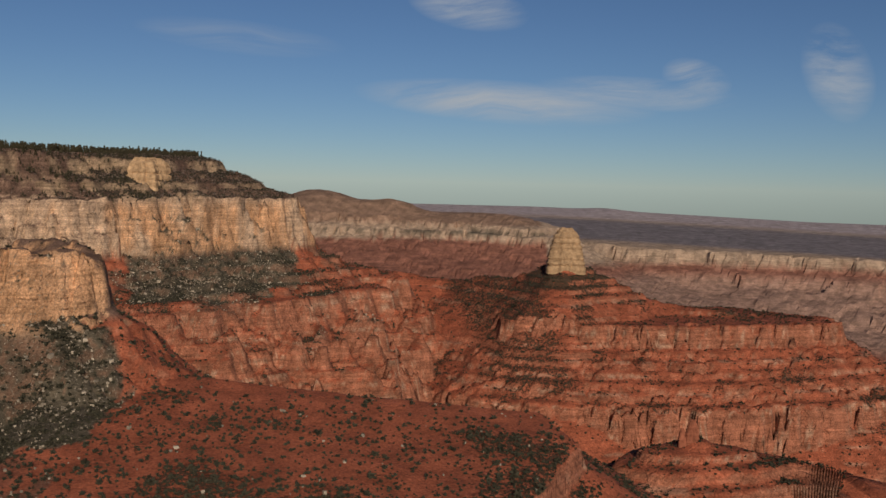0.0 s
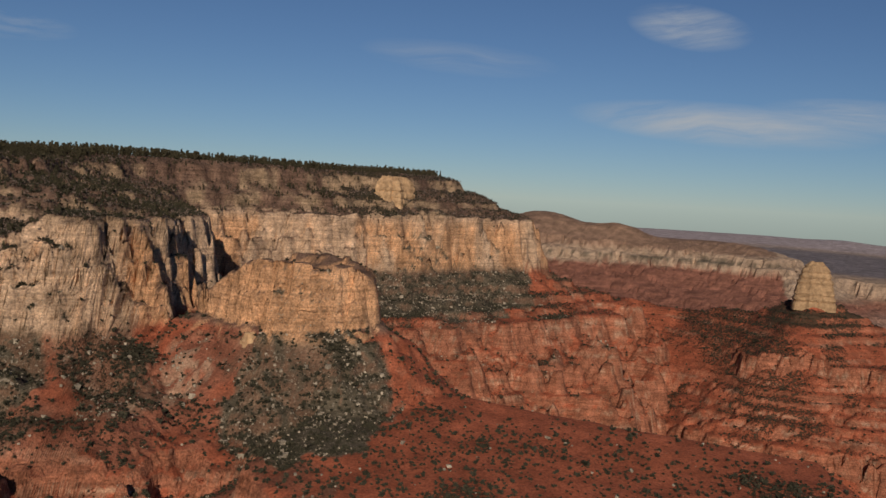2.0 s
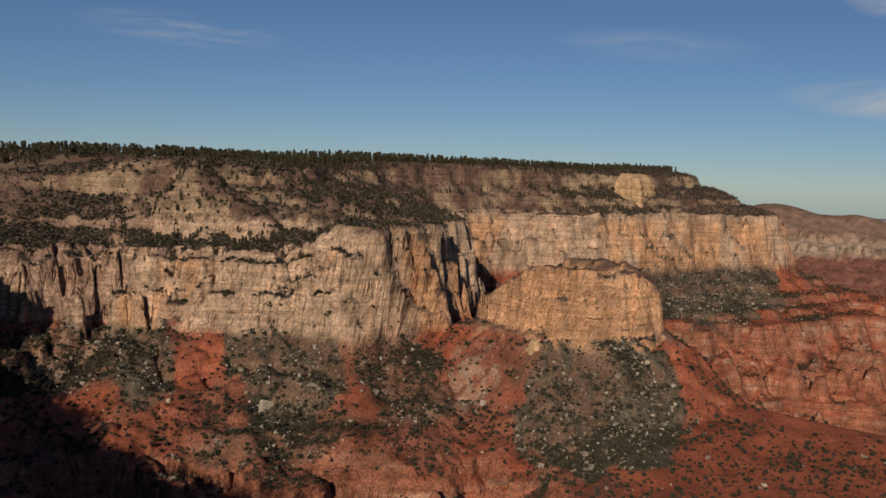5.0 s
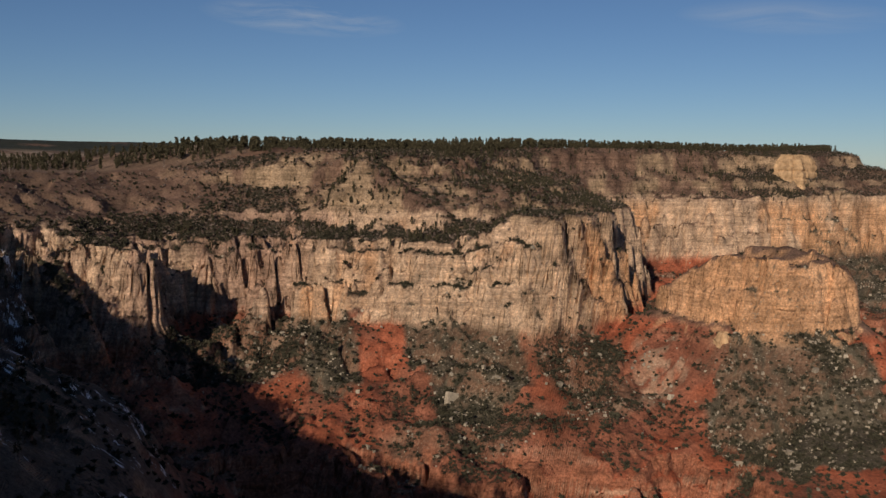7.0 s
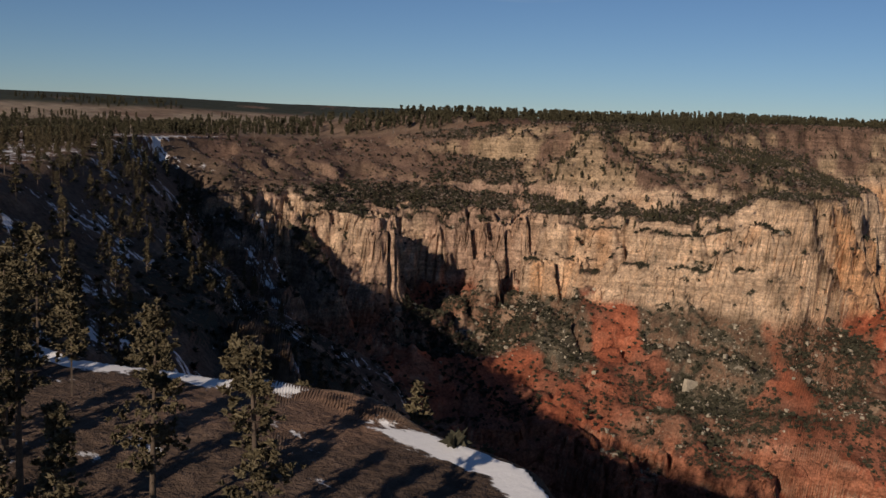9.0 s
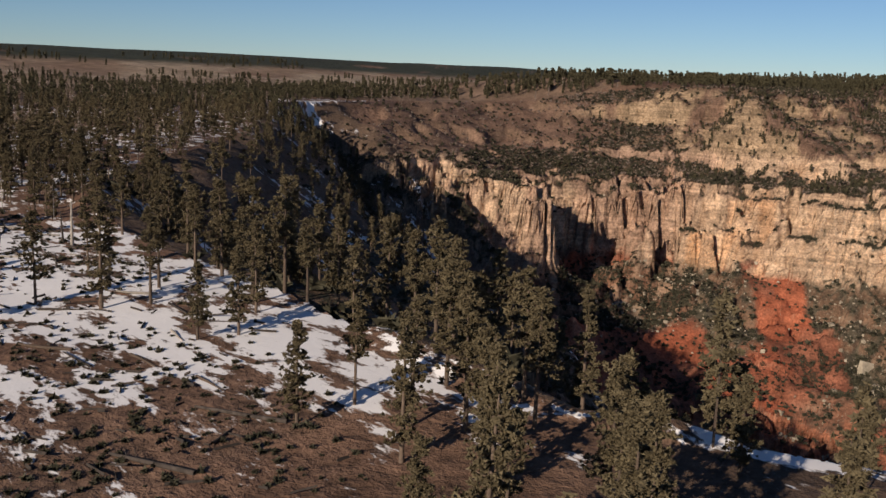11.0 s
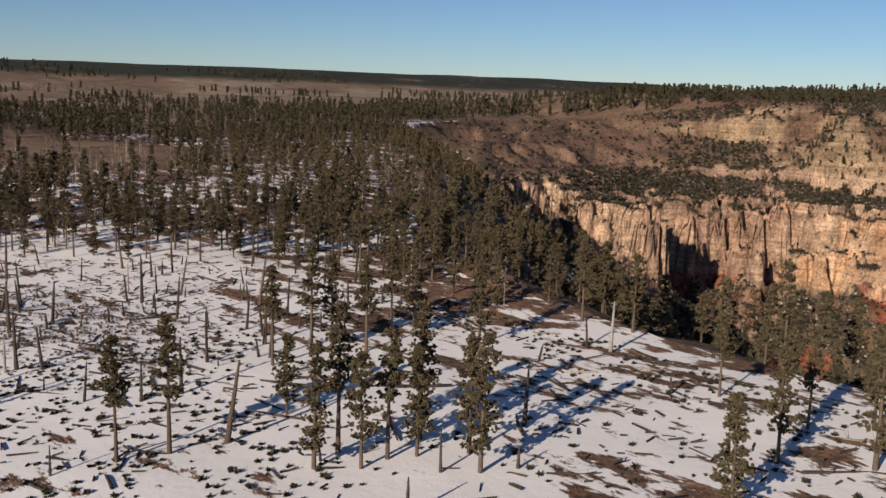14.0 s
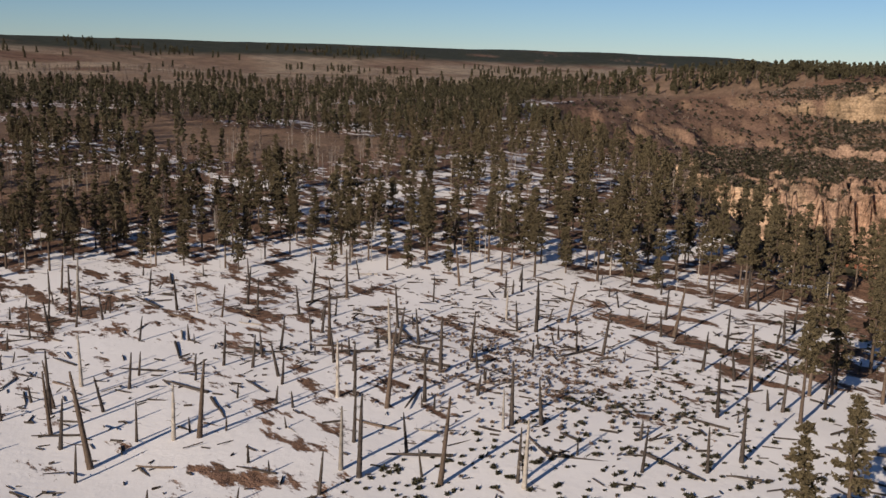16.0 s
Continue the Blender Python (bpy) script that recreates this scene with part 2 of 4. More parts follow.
    amber = np.minimum(crown + 6 * rough(x, y, 30, 71, 3), -58) - np.minimum(terraces(np.maximum(da, 0), [(6, 30), (3, 2), (6, 40)]), np.maximum(crown + 124, 3))
    amber = amber - terraces(np.maximum(da - 8, 0), [(10, 6), (95, 78), (50, 24), (5, 12), (14, 5), (5, 12), (110, 62), (5, 14), (300, 180), (600, 100)])
    amber = amber - 0.5 * np.maximum(-da - 12, 0) + ramp(da, 14, 60) * (9 * spur - 5 * gully + 3 * rough(x, y, 20, 73, 3))

    # fins and knobs of broken rock
    crags = np.full(np.shape(x), -900.0)
    cut = ((x < -740) & (x > -1080) & (y > 380) & (y < 1010)) | ((x < -500) & (x > -680) & (y > 120) & (y < 280))
    xc, yc, zc = x[cut], y[cut], -900.0
    chop = 5 * block(xc, yc, 12, 151) + 3 * block(xc, yc, 6, 152) - 9 * np.abs(rough(xc, yc, 24, 153, 3))
    for line, half, steepness, foot in [(FINS[0], 13, 2.6, 62), (FINS[1], 14, 2.4, 55), (FINS[2], 8, 2.6, 55), (NEAR_CRAG, 5, 2.8, 34), (KNOB, 7, 1.1, 40)]:
        dk, zk = along(xc, yc, line, False, True)
        drop = np.maximum(dk + chop * 0.6 - half, 0)
        zc = np.maximum(zc, zk + 0.5 * chop - np.floor(drop * steepness / 9) * 6.5 - 0.28 * drop * steepness - 60 * ramp(drop, foot, foot + 25))
    crags[cut] = zc

    # red shelf below the buttress, nearer butte, ridge of the spire and its mesa
    ds = along(x, y, SHELF, True)
    ds = np.where(inside(x, y, SHELF), 0, ds)
    shelf = -186 - 0.13 * np.clip(916 - y, -20, 400) - 0.05 * (x + 240) + 3 * rough(x, y, 60, 81, 3) - terraces(ds, [(6, 3), (6, 20), (20, 10), (150, 90), (300, 170), (900, 200)])
    dr, zr = along(x, y, RED_SPUR, False, True)
    spur2 = zr - terraces(np.maximum(dr + 8 * wob, 0), [(8, 1), (40, 16), (4, 6), (60, 34), (200, 130), (900, 240)]) + 2 * rough(x, y, 20, 85, 3)
    dg, zg = along(x, y, RIDGE, False, True)
    tent = zg - 0.52 * np.maximum(dg - 8, 0) + 4 * rough(x, y, 40, 87, 3)
    dm = along(x, y, MESA, True)
    dm = np.where(inside(x, y, MESA), -dm, dm) + 9 * wob - 20 * crag + 1 * flute + 5 * block(x, y, 30, 39) + 2.5 * block(x, y, 11, 40) + 16 * joints + 5 * clefts + 1
    mesa = np.where(dm < 0, np.maximum(-261 + 2 * wob, tent), -261 - terraces(np.maximum(dm, 0), [(3, 18), (4, 2), (3, 20), (70, 36), (3, 5), (50, 24), (3, 6), (40, 22), (4, 44), (3, 3), (4, 50), (200, 110), (800, 100)]))
    z = np.maximum.reduce([wall, near, np.where(inP, -900.0, crags), amber, shelf, spur2, mesa, tent - 0.25 * np.maximum(dg - 120, 0)])

    # the red beds weather into ledges
    red = ramp(y, 960, 1060) * ramp(-z, 150, 165) * ramp(z, -430, -400)
    tread = z + 3.5 * wob + 1.5 * rough(x, y, 30, 89, 2)
    deep = 15.0 + 4.0 * TABLE[np.floor(tread / 60).astype(np.int64) & 511, 3]
    part_ = tread / deep - np.floor(tread / deep)
    z = z + red * deep * 0.75 * (ramp(part_, 0.50, 0.92) - part_)

    low = -560.0 + 10 * wob
    if np.max(y) < 2300:
        return np.maximum(z, low)

    # far canyon walls and the plain behind them
    dh = along(x, y, FAR_CLIFF, True)
    dh = np.where(inside(x, y, FAR_CLIFF), -dh, dh) + 30 * rough(x, y, 260, 91, 3) - 30 * crag + 14 * block(x, y, 70, 92) + 24 * joints
    domes = 72 * np.exp(-((x + 450) ** 2 + (y - 3560) ** 2) / 190**2) + 46 * np.exp(-((x + 185) ** 2 + (y - 3500) ** 2) / 95**2) + 22 * np.exp(-((x - 120) ** 2 / 220**2 + (y - 3480) ** 2 / 120**2))
    far = -133 + 0.03 * np.clip(-x, -400, 900) + np.clip(-dh, 0, 120) * 0.16 + 7 * rough(x, y, 110, 93, 4) + domes - terraces(np.maximum(dh, 0), [(14, 22), (40, 6), (14, 24), (120, 46), (300, 90), (900, 140)])
    dp = along(x, y, FAR_PLAIN, True)
    dp = np.where(inside(x, y, FAR_PLAIN), -dp, dp) + 60 * rough(x, y, 300, 95, 4) - 60 * np.abs(rough(x, y, 160, 97, 3)) + 22 * block(x, y, 110, 96) + 10 * block(x, y, 45, 98)
    rr = np.hypot(x, y)
    plain = -196 - 0.028 * np.clip(x - 500, 0, 1300) + 92 * np.clip((rr - 3400) / 1450, 0, 1) + 10 * np.exp(-((x - 840) / 120) ** 2) * ramp(rr, 4500, 4750)
    plain = plain - terraces(np.maximum(dp, 0), [(30, 50), (60, 16), (30, 34), (200, 60), (60, 30), (500, 60), (900, 120)])
    return np.maximum.reduce([z, np.where(y > 2300, np.maximum(far, plain), -900), low])


# ---------------------------------------------------------------- the ground sheet: rings round the middle of the flight, closer together where it is steep
CENTRE = (-230.0, -80.0)
heads = np.radians(np.concatenate([np.arange(-107, -66, 0.28), np.arange(-66, 31, 0.128), np.arange(31, 253, 2.2)]))   # from +y, to the right
radii = 24 * np.exp(np.linspace(0, math.log(5200 / 24), 2200))
RINGS = 900
gx = CENTRE[0] + np.outer(np.sin(heads), radii)
gy = CENTRE[1] + np.outer(np.cos(heads), radii)
split_at = int(np.searchsorted(radii, 2370))
gz = np.concatenate([np.concatenate([terrain(gx[k:k + 100, :split_at], gy[k:k + 100, :split_at]), terrain(gx[k:k + 100, split_at:], gy[k:k + 100, split_at:])], 1) for k in range(0, len(heads), 100)])
seen = np.where((radii[1:] > 560) & (radii[1:] < 2500), 2.2, 1.0)[None] * np.where((np.degrees(heads) > -52) & (np.degrees(heads) < 31), 1.0, 0.0)[:, None]
seen = seen + np.where((np.degrees(heads) > -52) & (np.degrees(heads) < 31), 0.0, 1.0)[:, None]
seen = np.where((radii[None, 1:] < 540) & (radii[None, 1:] > 110) & (np.degrees(heads)[:, None] > -35), 0.3, seen)
seen = np.where((radii[None, 1:] < 300) & (gz[:, 1:] > -15), 3.0, seen)
rise = (np.abs(np.diff(gz, axis=1)) / radii[1:] + np.diff(np.log(radii)) * 0.30) * seen
cum = np.concatenate([np.zeros((len(heads), 1)), np.cumsum(rise, 1)], 1)
cum /= cum[:, -1:]
soft = cum
for _ in range(2):
    total = np.copy(soft)
    for k in range(1, 15):
        total += np.roll(soft, k, 0) + np.roll(soft, -k, 0)
    soft = total / 29
soft /= soft[:, -1:]
want = np.linspace(0, 1, RINGS)
pick = np.stack([np.interp(want, soft[k], radii) for k in range(len(heads))])
vx, vy = CENTRE[0] + np.sin(heads)[:, None] * pick, CENTRE[1] + np.cos(heads)[:, None] * pick
vz = np.stack([np.interp(pick[k], radii, gz[k]) for k in range(len(heads))])
NH = len(heads)

# beds and joint blocks stand out of the cliffs or lie back, bed by bed
sheer = np.abs(np.gradient(vz, axis=1)) / np.maximum(np.gradient(pick, axis=1), 0.05)
sheer = ramp(sheer, 0.9, 2.0) * ramp(pick, 420, 520) * ramp(-vz, -60, -20) * (~inside(vx, vy, PLATEAU))
reach = heads[:, None] * 950 + 4 * grain(vx, vy, 15, 161)
tall = vz + 3.0 * grain(vx, vy, 60, 162)


def chunk(high, long, seed):
    row = np.floor(tall / high + seed * 3.3).astype(np.int64)
    return TABLE[row & 511, np.floor(reach / long + TABLE[(row * 7 + seed) & 511, 5] * 9).astype(np.int64) & 511]


out = 2.2 * TABLE[np.floor(tall / 5.5).astype(np.int64) & 511, 9] + 1.2 * TABLE[np.floor(tall / 2.4).astype(np.int64) & 511, 12] + 1.9 * chunk(15.0, 17.0, 1) + 1.3 * chunk(6.5, 8.0, 2) + 0.6 * chunk(3.0, 5.0, 3)
pick = pick - 1.15 * sheer * out
vx, vy = CENTRE[0] + np.sin(heads)[:, None] * pick, CENTRE[1] + np.cos(heads)[:, None] * pick


def height(x, y):
    return float(terrain(np.array([float(x)]), np.array([float(y)]))[0])

# ---------------------------------------------------------------- what covers the ground
slope = np.hypot(np.gradient(vz, axis=1) / np.maximum(np.gradient(pick, axis=1), 0.05), np.gradient(vz, axis=0) / np.maximum(np.gradient(heads)[:, None] * pick, 0.05))
steep = ramp(slope, 1.05, 1.7)
steep = np.maximum(steep, ramp(slope, 0.6, 1.1) * (vz > -40))
on_top, in_lip = inside(vx, vy, PLATEAU), inside(vx, vy, LIP)
d_near, d_far = along(vx, vy, NEAR_RIM), along(vx, vy, FAR_RIM)
n1, n2, n3 = rough(vx, vy, 140, 101, 4), rough(vx, vy, 26, 105, 4), rough(vx, vy, 60, 107, 4)
beds = vz + 4 * n1 + 1.5 * n2


def tone(*rgb):
    return np.array(rgb)[None, None, :]


def lay(under, over, k):
    return under * (1 - k[..., None]) + over * k[..., None]


CREAM, AMBER_ROCK, RUST, RED_SOIL = tone(0.50, 0.33, 0.215), tone(0.51, 0.275, 0.145), tone(0.33, 0.125, 0.070), tone(0.33, 0.092, 0.046)
SCREE, TAN, EARTH = tone(0.095, 0.075, 0.050), tone(0.165, 0.096, 0.066), tone(0.165, 0.092, 0.060)

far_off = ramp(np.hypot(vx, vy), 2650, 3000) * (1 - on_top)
canyon = ~on_top
# pale band between the lip and the foot of the cliff, red beds below, tan slopes above
pale_beds = ramp(beds, -146, -136)
bowl = ramp(-vx, 985, 1060) * ramp(-vy, -880, -800)
steep = steep * (1 - 0.8 * bowl * (vz > -40))
rock = lay(RUST + 0 * vx[..., None], CREAM + 0 * vx[..., None], pale_beds)
rock = lay(rock, AMBER_ROCK + 0 * rock, 0.75 * pale_beds * ramp(-along(vx, vy, AMBER, True), -45, -15) * (vx > -545))
rock = lay(rock, AMBER_ROCK + 0 * rock, pale_beds * ramp(n3 + 0.12 - 0.45 * ramp(-vx, 840, 910) - bowl + 0.5 * ramp(vx, -640, -560) + 0.25 * grain(vx, vy, 11, 111), 0.1, 0.55) * ramp(-beds, 30, 60))
rock = lay(rock, tone(0.36, 0.215, 0.150) + 0 * rock, 0.75 * pale_beds * ramp(-vx, 830, 910) * ramp(-vy, -900, -840) * ramp(n3 + 0.5 * n2, -0.3, 0.15))
ledge = ramp(np.abs(((beds + 900) / 23.0) % 1.0 - 0.5), 0.38, 0.46) * (1 - pale_beds)
rock = lay(rock, tone(0.44, 0.27, 0.175) + 0 * rock, ledge * 0.8 * ramp(n2, -0.3, 0.2))
rock = lay(rock, tone(0.33, 0.22, 0.135) + 0 * rock, ramp(beds, -36, -28))
steep = steep * (1 - 0.75 * ramp(-vz, 134, 142) * ramp(vz, -216, -206) * (vx < -270) * (vy > 560))
soil = lay(RED_SOIL + 0 * rock, TAN + 0 * rock, ramp(beds, -138, -126))
# fans of olive scree under the pale cliff, tongues of rubble, red wedges between
OLIVE = [[(-752, 782), (-693, 806), (-632, 815), (-606, 787), (-582, 690), (-609, 655), (-669, 719), (-716, 729)], [(-852, 752), (-801, 758), (-724, 675), (-737, 640), (-800, 672)],
         [(-424, 897), (-381, 900), (-333, 922), (-300, 891), (-285, 781), (-329, 690), (-411, 765), (-441, 814), (-428, 852)],
         [(-500, 1560), (-600, 1780), (-490, 1960), (-330, 2110), (-290, 1960), (-340, 1820), (-425, 1690)]]
RUBBLE = [[(-628, 812), (-555, 918), (-545, 861), (-520, 817), (-530, 755), (-575, 770)], [(-950, 670), (-930, 720), (-863, 756), (-785, 678), (-795, 620), (-860, 560), (-910, 600)]]
TONGUE = [[(-529, 898), (-437, 876), (-462, 843), (-495, 769), (-518, 752), (-516, 837)]]
FLATS = [(-270, 905), (-180, 935), (95, 900), (105, 868), (-40, 850), (-150, 862), (-240, 880)]


def within(areas, soft_):
    best = np.zeros(vx.shape)
    for line in areas:
        near_ = (np.abs(vx - line[0][0]) < 420) & (np.abs(vy - line[0][1]) < 620)
        px, py = vx[near_] + 24 * n2[near_] + 12 * n3[near_], vy[near_] + 10 * n1[near_] - 22 * n2[near_]
        e = along(px, py, line, True)
        best[near_] = np.maximum(best[near_], ramp(np.where(inside(px, py, line), e, -e), -soft_, soft_))
    return best


soil = lay(soil, tone(0.215, 0.092, 0.058) + 0 * soil, 0.65 * (vy < 900) * ramp(-vx, 290, 330) * ramp(-beds, 126, 140) * ramp(n3 - 0.3 * n2, -0.25, 0.1))
rubble_zone, tongue_zone, open_flat = within(RUBBLE, 9), within(TONGUE, 5), within([FLATS], 12)
fans = within(OLIVE, 3.5)
thin = ramp(rough(vx, vy * 0.6, 60, 121, 4) + 0.25 * n2, 0.05, 0.2) * (vy < 900) * (vx < -280) * ramp(-vz, 125, 140) * ramp(vz, -330, -230)
fans = np.maximum(fans, 0.75 * rubble_zone)
fans = np.maximum(fans, 0.6 * thin)
fans = np.maximum(fans, 0.6 * ramp(rough(vx, vy, 90, 127, 4) + 0.2 * n2, 0.02, 0.16) * ramp(-vz, 125, 140) * ramp(vz, -340, -250) * (vx < -100) * (vy > 1000))
soil = lay(soil, SCREE + 0 * soil, fans)
soil = lay(soil, tone(0.40, 0.235, 0.15) + 0 * soil, 0.55 * ledge * ramp(n2 + 0.4 * n3, -0.1, 0.25) * (vy > 1000))
chute = np.maximum(0.6 * tongue_zone * ramp(n2 + 0.5 * grain(vx, vy, 7, 128), -0.15, 0.15), 0.55 * rubble_zone * ramp(n2 + 0.4 * grain(vx, vy, 9, 129), 0.05, 0.3))
soil = lay(soil, tone(0.36, 0.25, 0.165) + 0 * soil, chute)
geo = lay(soil, rock, steep * np.where(vz > -30, ramp(n2 + n1, -0.45, 0.05), 1.0))
# the near wooded slope and the plateau
wooded = (canyon & (d_near < 260) & (vz > -230) & (vy < 520)).astype(float) * ramp(-(d_near - 40 * n1), -250, -200)
geo = lay(geo, tone(0.135, 0.086, 0.058) + 0 * geo, wooded * (1 - steep * 0.4))
meadow = ramp(rough(vx, vy, 170, 131, 4) + 0.7 * np.exp(-((vx + 905) / 125) ** 2 - ((vy - 52) / 65) ** 2), 0.05, 0.3)
plateau_soil_shade = lay(EARTH + 0 * geo, tone(0.31, 0.225, 0.155) + 0 * geo, ramp(-vx, 1150, 1500) * ramp(n1, -0.5, 0.1))
plateau_soil_shade = lay(plateau_soil_shade, tone(0.22, 0.14, 0.092) + 0 * geo, meadow * ramp(-vx, 740, 860) * 0.8)
dark_hill = ramp(-vx + 0.1 * vy, 2280, 2420) * ramp(n1 + 0.25 * n3, -0.6, -0.3)
plateau_soil_shade = lay(plateau_soil_shade, tone(0.040, 0.040, 0.026) + 0 * geo, dark_hill)
# shade on the near tip painted in as darker ground
plateau_soil_shade = lay(plateau_soil_shade, tone(0.075, 0.050, 0.036) + 0 * geo, 0.8 * ramp(vx, -420, -370) * ramp(n2, -0.5, 0.1))
geo = lay(geo, plateau_soil_shade, on_top.astype(float))
# far walls, and the plain with haze put into its colour
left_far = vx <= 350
far_rock_haze = lay(tone(0.25, 0.105, 0.070) + 0 * geo, tone(0.37, 0.255, 0.175) + 0 * geo, np.where(left_far, ramp(vz + 6 * n1, -190, -182), ramp(vz + 8 * n1, -262, -240)))
far_rock_haze = lay(far_rock_haze, tone(0.33, 0.205, 0.15) + 0 * geo, (~left_far) * ramp(-vz, 262, 300) * 0.8)
far_rock_haze = lay(far_rock_haze, tone(0.25, 0.150, 0.100) + 0 * geo, left_far * ramp(vz + 5 * n1, -138, -130))
far_rock_haze = lay(far_rock_haze, tone(0.07, 0.062, 0.045) + 0 * geo, left_far * 0.8 * ramp(-np.abs(vz + 4 * n1 + 160), -5, -2))
# distance haze painted as lilac grey, paler still beyond 4300 m
far_rock_haze = lay(far_rock_haze, tone(0.20, 0.165, 0.165) + 0 * geo, ramp(np.hypot(vx, vy), 3520, 3640) * (vx > 200) * ramp(-np.hypot(vx, vy), -4450, -4250))
far_rock_haze = lay(far_rock_haze, tone(0.40, 0.32, 0.31) + 0 * geo, ramp(np.hypot(vx, vy), 4300, 4550))
geo = lay(geo, far_rock_haze, far_off)

# scrub, bush and snow: how much of each lies where
upper_slope = (in_lip & canyon).astype(float)
cover = 0.85 * upper_slope * (0.8 + 0.5 * n1) * (1 - 0.8 * bowl)
cover = np.maximum(cover, (1 - upper_slope) * canyon * (0.30 + 0.45 * ramp(n3, 0.0, 0.5)) * (1 - steep))
flank = ramp(-np.abs(vx - 110 - 0.25 * (2100 - vy)), -130, -40) * (vy > 1750) * (vy < 2250) * (vz > -400)
cover = np.maximum(cover, 0.75 * flank)
apron = np.hypot(vx - 268, vy - 2070)
cover = np.maximum(cover, 0.95 * ramp(apron, 25, 40) * ramp(-apron, -125, -85))
low_shelf = (vy < 880) & (vx > -300) & (vx < 140) & (vz > -300)
cover = np.maximum(cover, 0.48 * low_shelf * (0.75 + 0.6 * n3))
cover = np.maximum(cover, 0.6 * canyon * (1 - upper_slope) * (vy > 1300) * ramp(n3 + 0.5 * n1, 0.02, 0.25))
bench = canyon * (vz < -38) * (vz > -118) * (slope < 1.25) * (vy < 1100) * (vx < -590)
cover = np.maximum(cover, 0.8 * bench)
cover = np.maximum(cover, 0.7 * rubble_zone * (1 - chute))
cover = cover * (1 - 0.85 * inside(vx, vy, AMBER))
cover = np.maximum(cover, 0.55 * (vy > 560) * (vy < 900) * (vx < -300) * (vz < -135) * (vz > -300) * ramp(n3 + 0.4 * n2, -0.15, 0.2))
cover = cover * (1 - 0.6 * tongue_zone) * (1 - 0.55 * open_flat)
cover = cover * (1 - far_off) * (1 - 0.6 * steep)
cover = np.where(on_top, 0.12 + 0.2 * ramp(n1, 0, 0.4), cover)
bright = ramp(-((vx + 585) / 150) ** 2 - ((vy + 105) / 85) ** 2, -1.6, -0.1)
snow = on_top * (0.52 + 0.18 * bright + 0.16 * n3 + 0.14 * n2 - 0.08 * ramp(-np.hypot(vx + 400, vy + 58), -40, -10) - 0.16 * ramp(vx, -385, -340) - 0.07 * ramp(vx, -352, -335)) * (1 - ramp(-vx, 1180, 1500)) * (1 - ramp(vy, 500, 700))
snow = snow + on_top * (0.20 + 0.30 * n2 + 0.24 * ramp(vx, -352, -335)) * ramp(-d_near, -5, -1.5) * (vx > -385) + on_top * 0.07 * ramp(-np.abs(vx + 485), -90, -40)
snow = np.where(on_top, snow * (1 - 0.75 * meadow * ramp(-vx, 740, 860)), 0.42 * wooded * (0.8 + n2))
snow = snow - on_top * 0.06 * ramp(-((vx + 580) / 38) ** 2 - ((vy + 75) / 24) ** 2, -1.2, -0.2) * (0.6 + n2)
snow = np.clip(snow + on_top * 0.30 * ramp(-np.abs(d_far - 4), -5, -1) * (vx < -1090), 0, 1)


# ---------------------------------------------------------------- materials
def material(name, roughness=0.95):
    m = bpy.data.materials.new(name)
    m.use_nodes = True
    b = m.node_tree.nodes["Principled BSDF"]
    b.inputs["Roughness"].default_value, b.inputs["Specular IOR Level"].default_value = roughness, 0.15
    return m, m.node_tree.nodes, m.node_tree.links, b


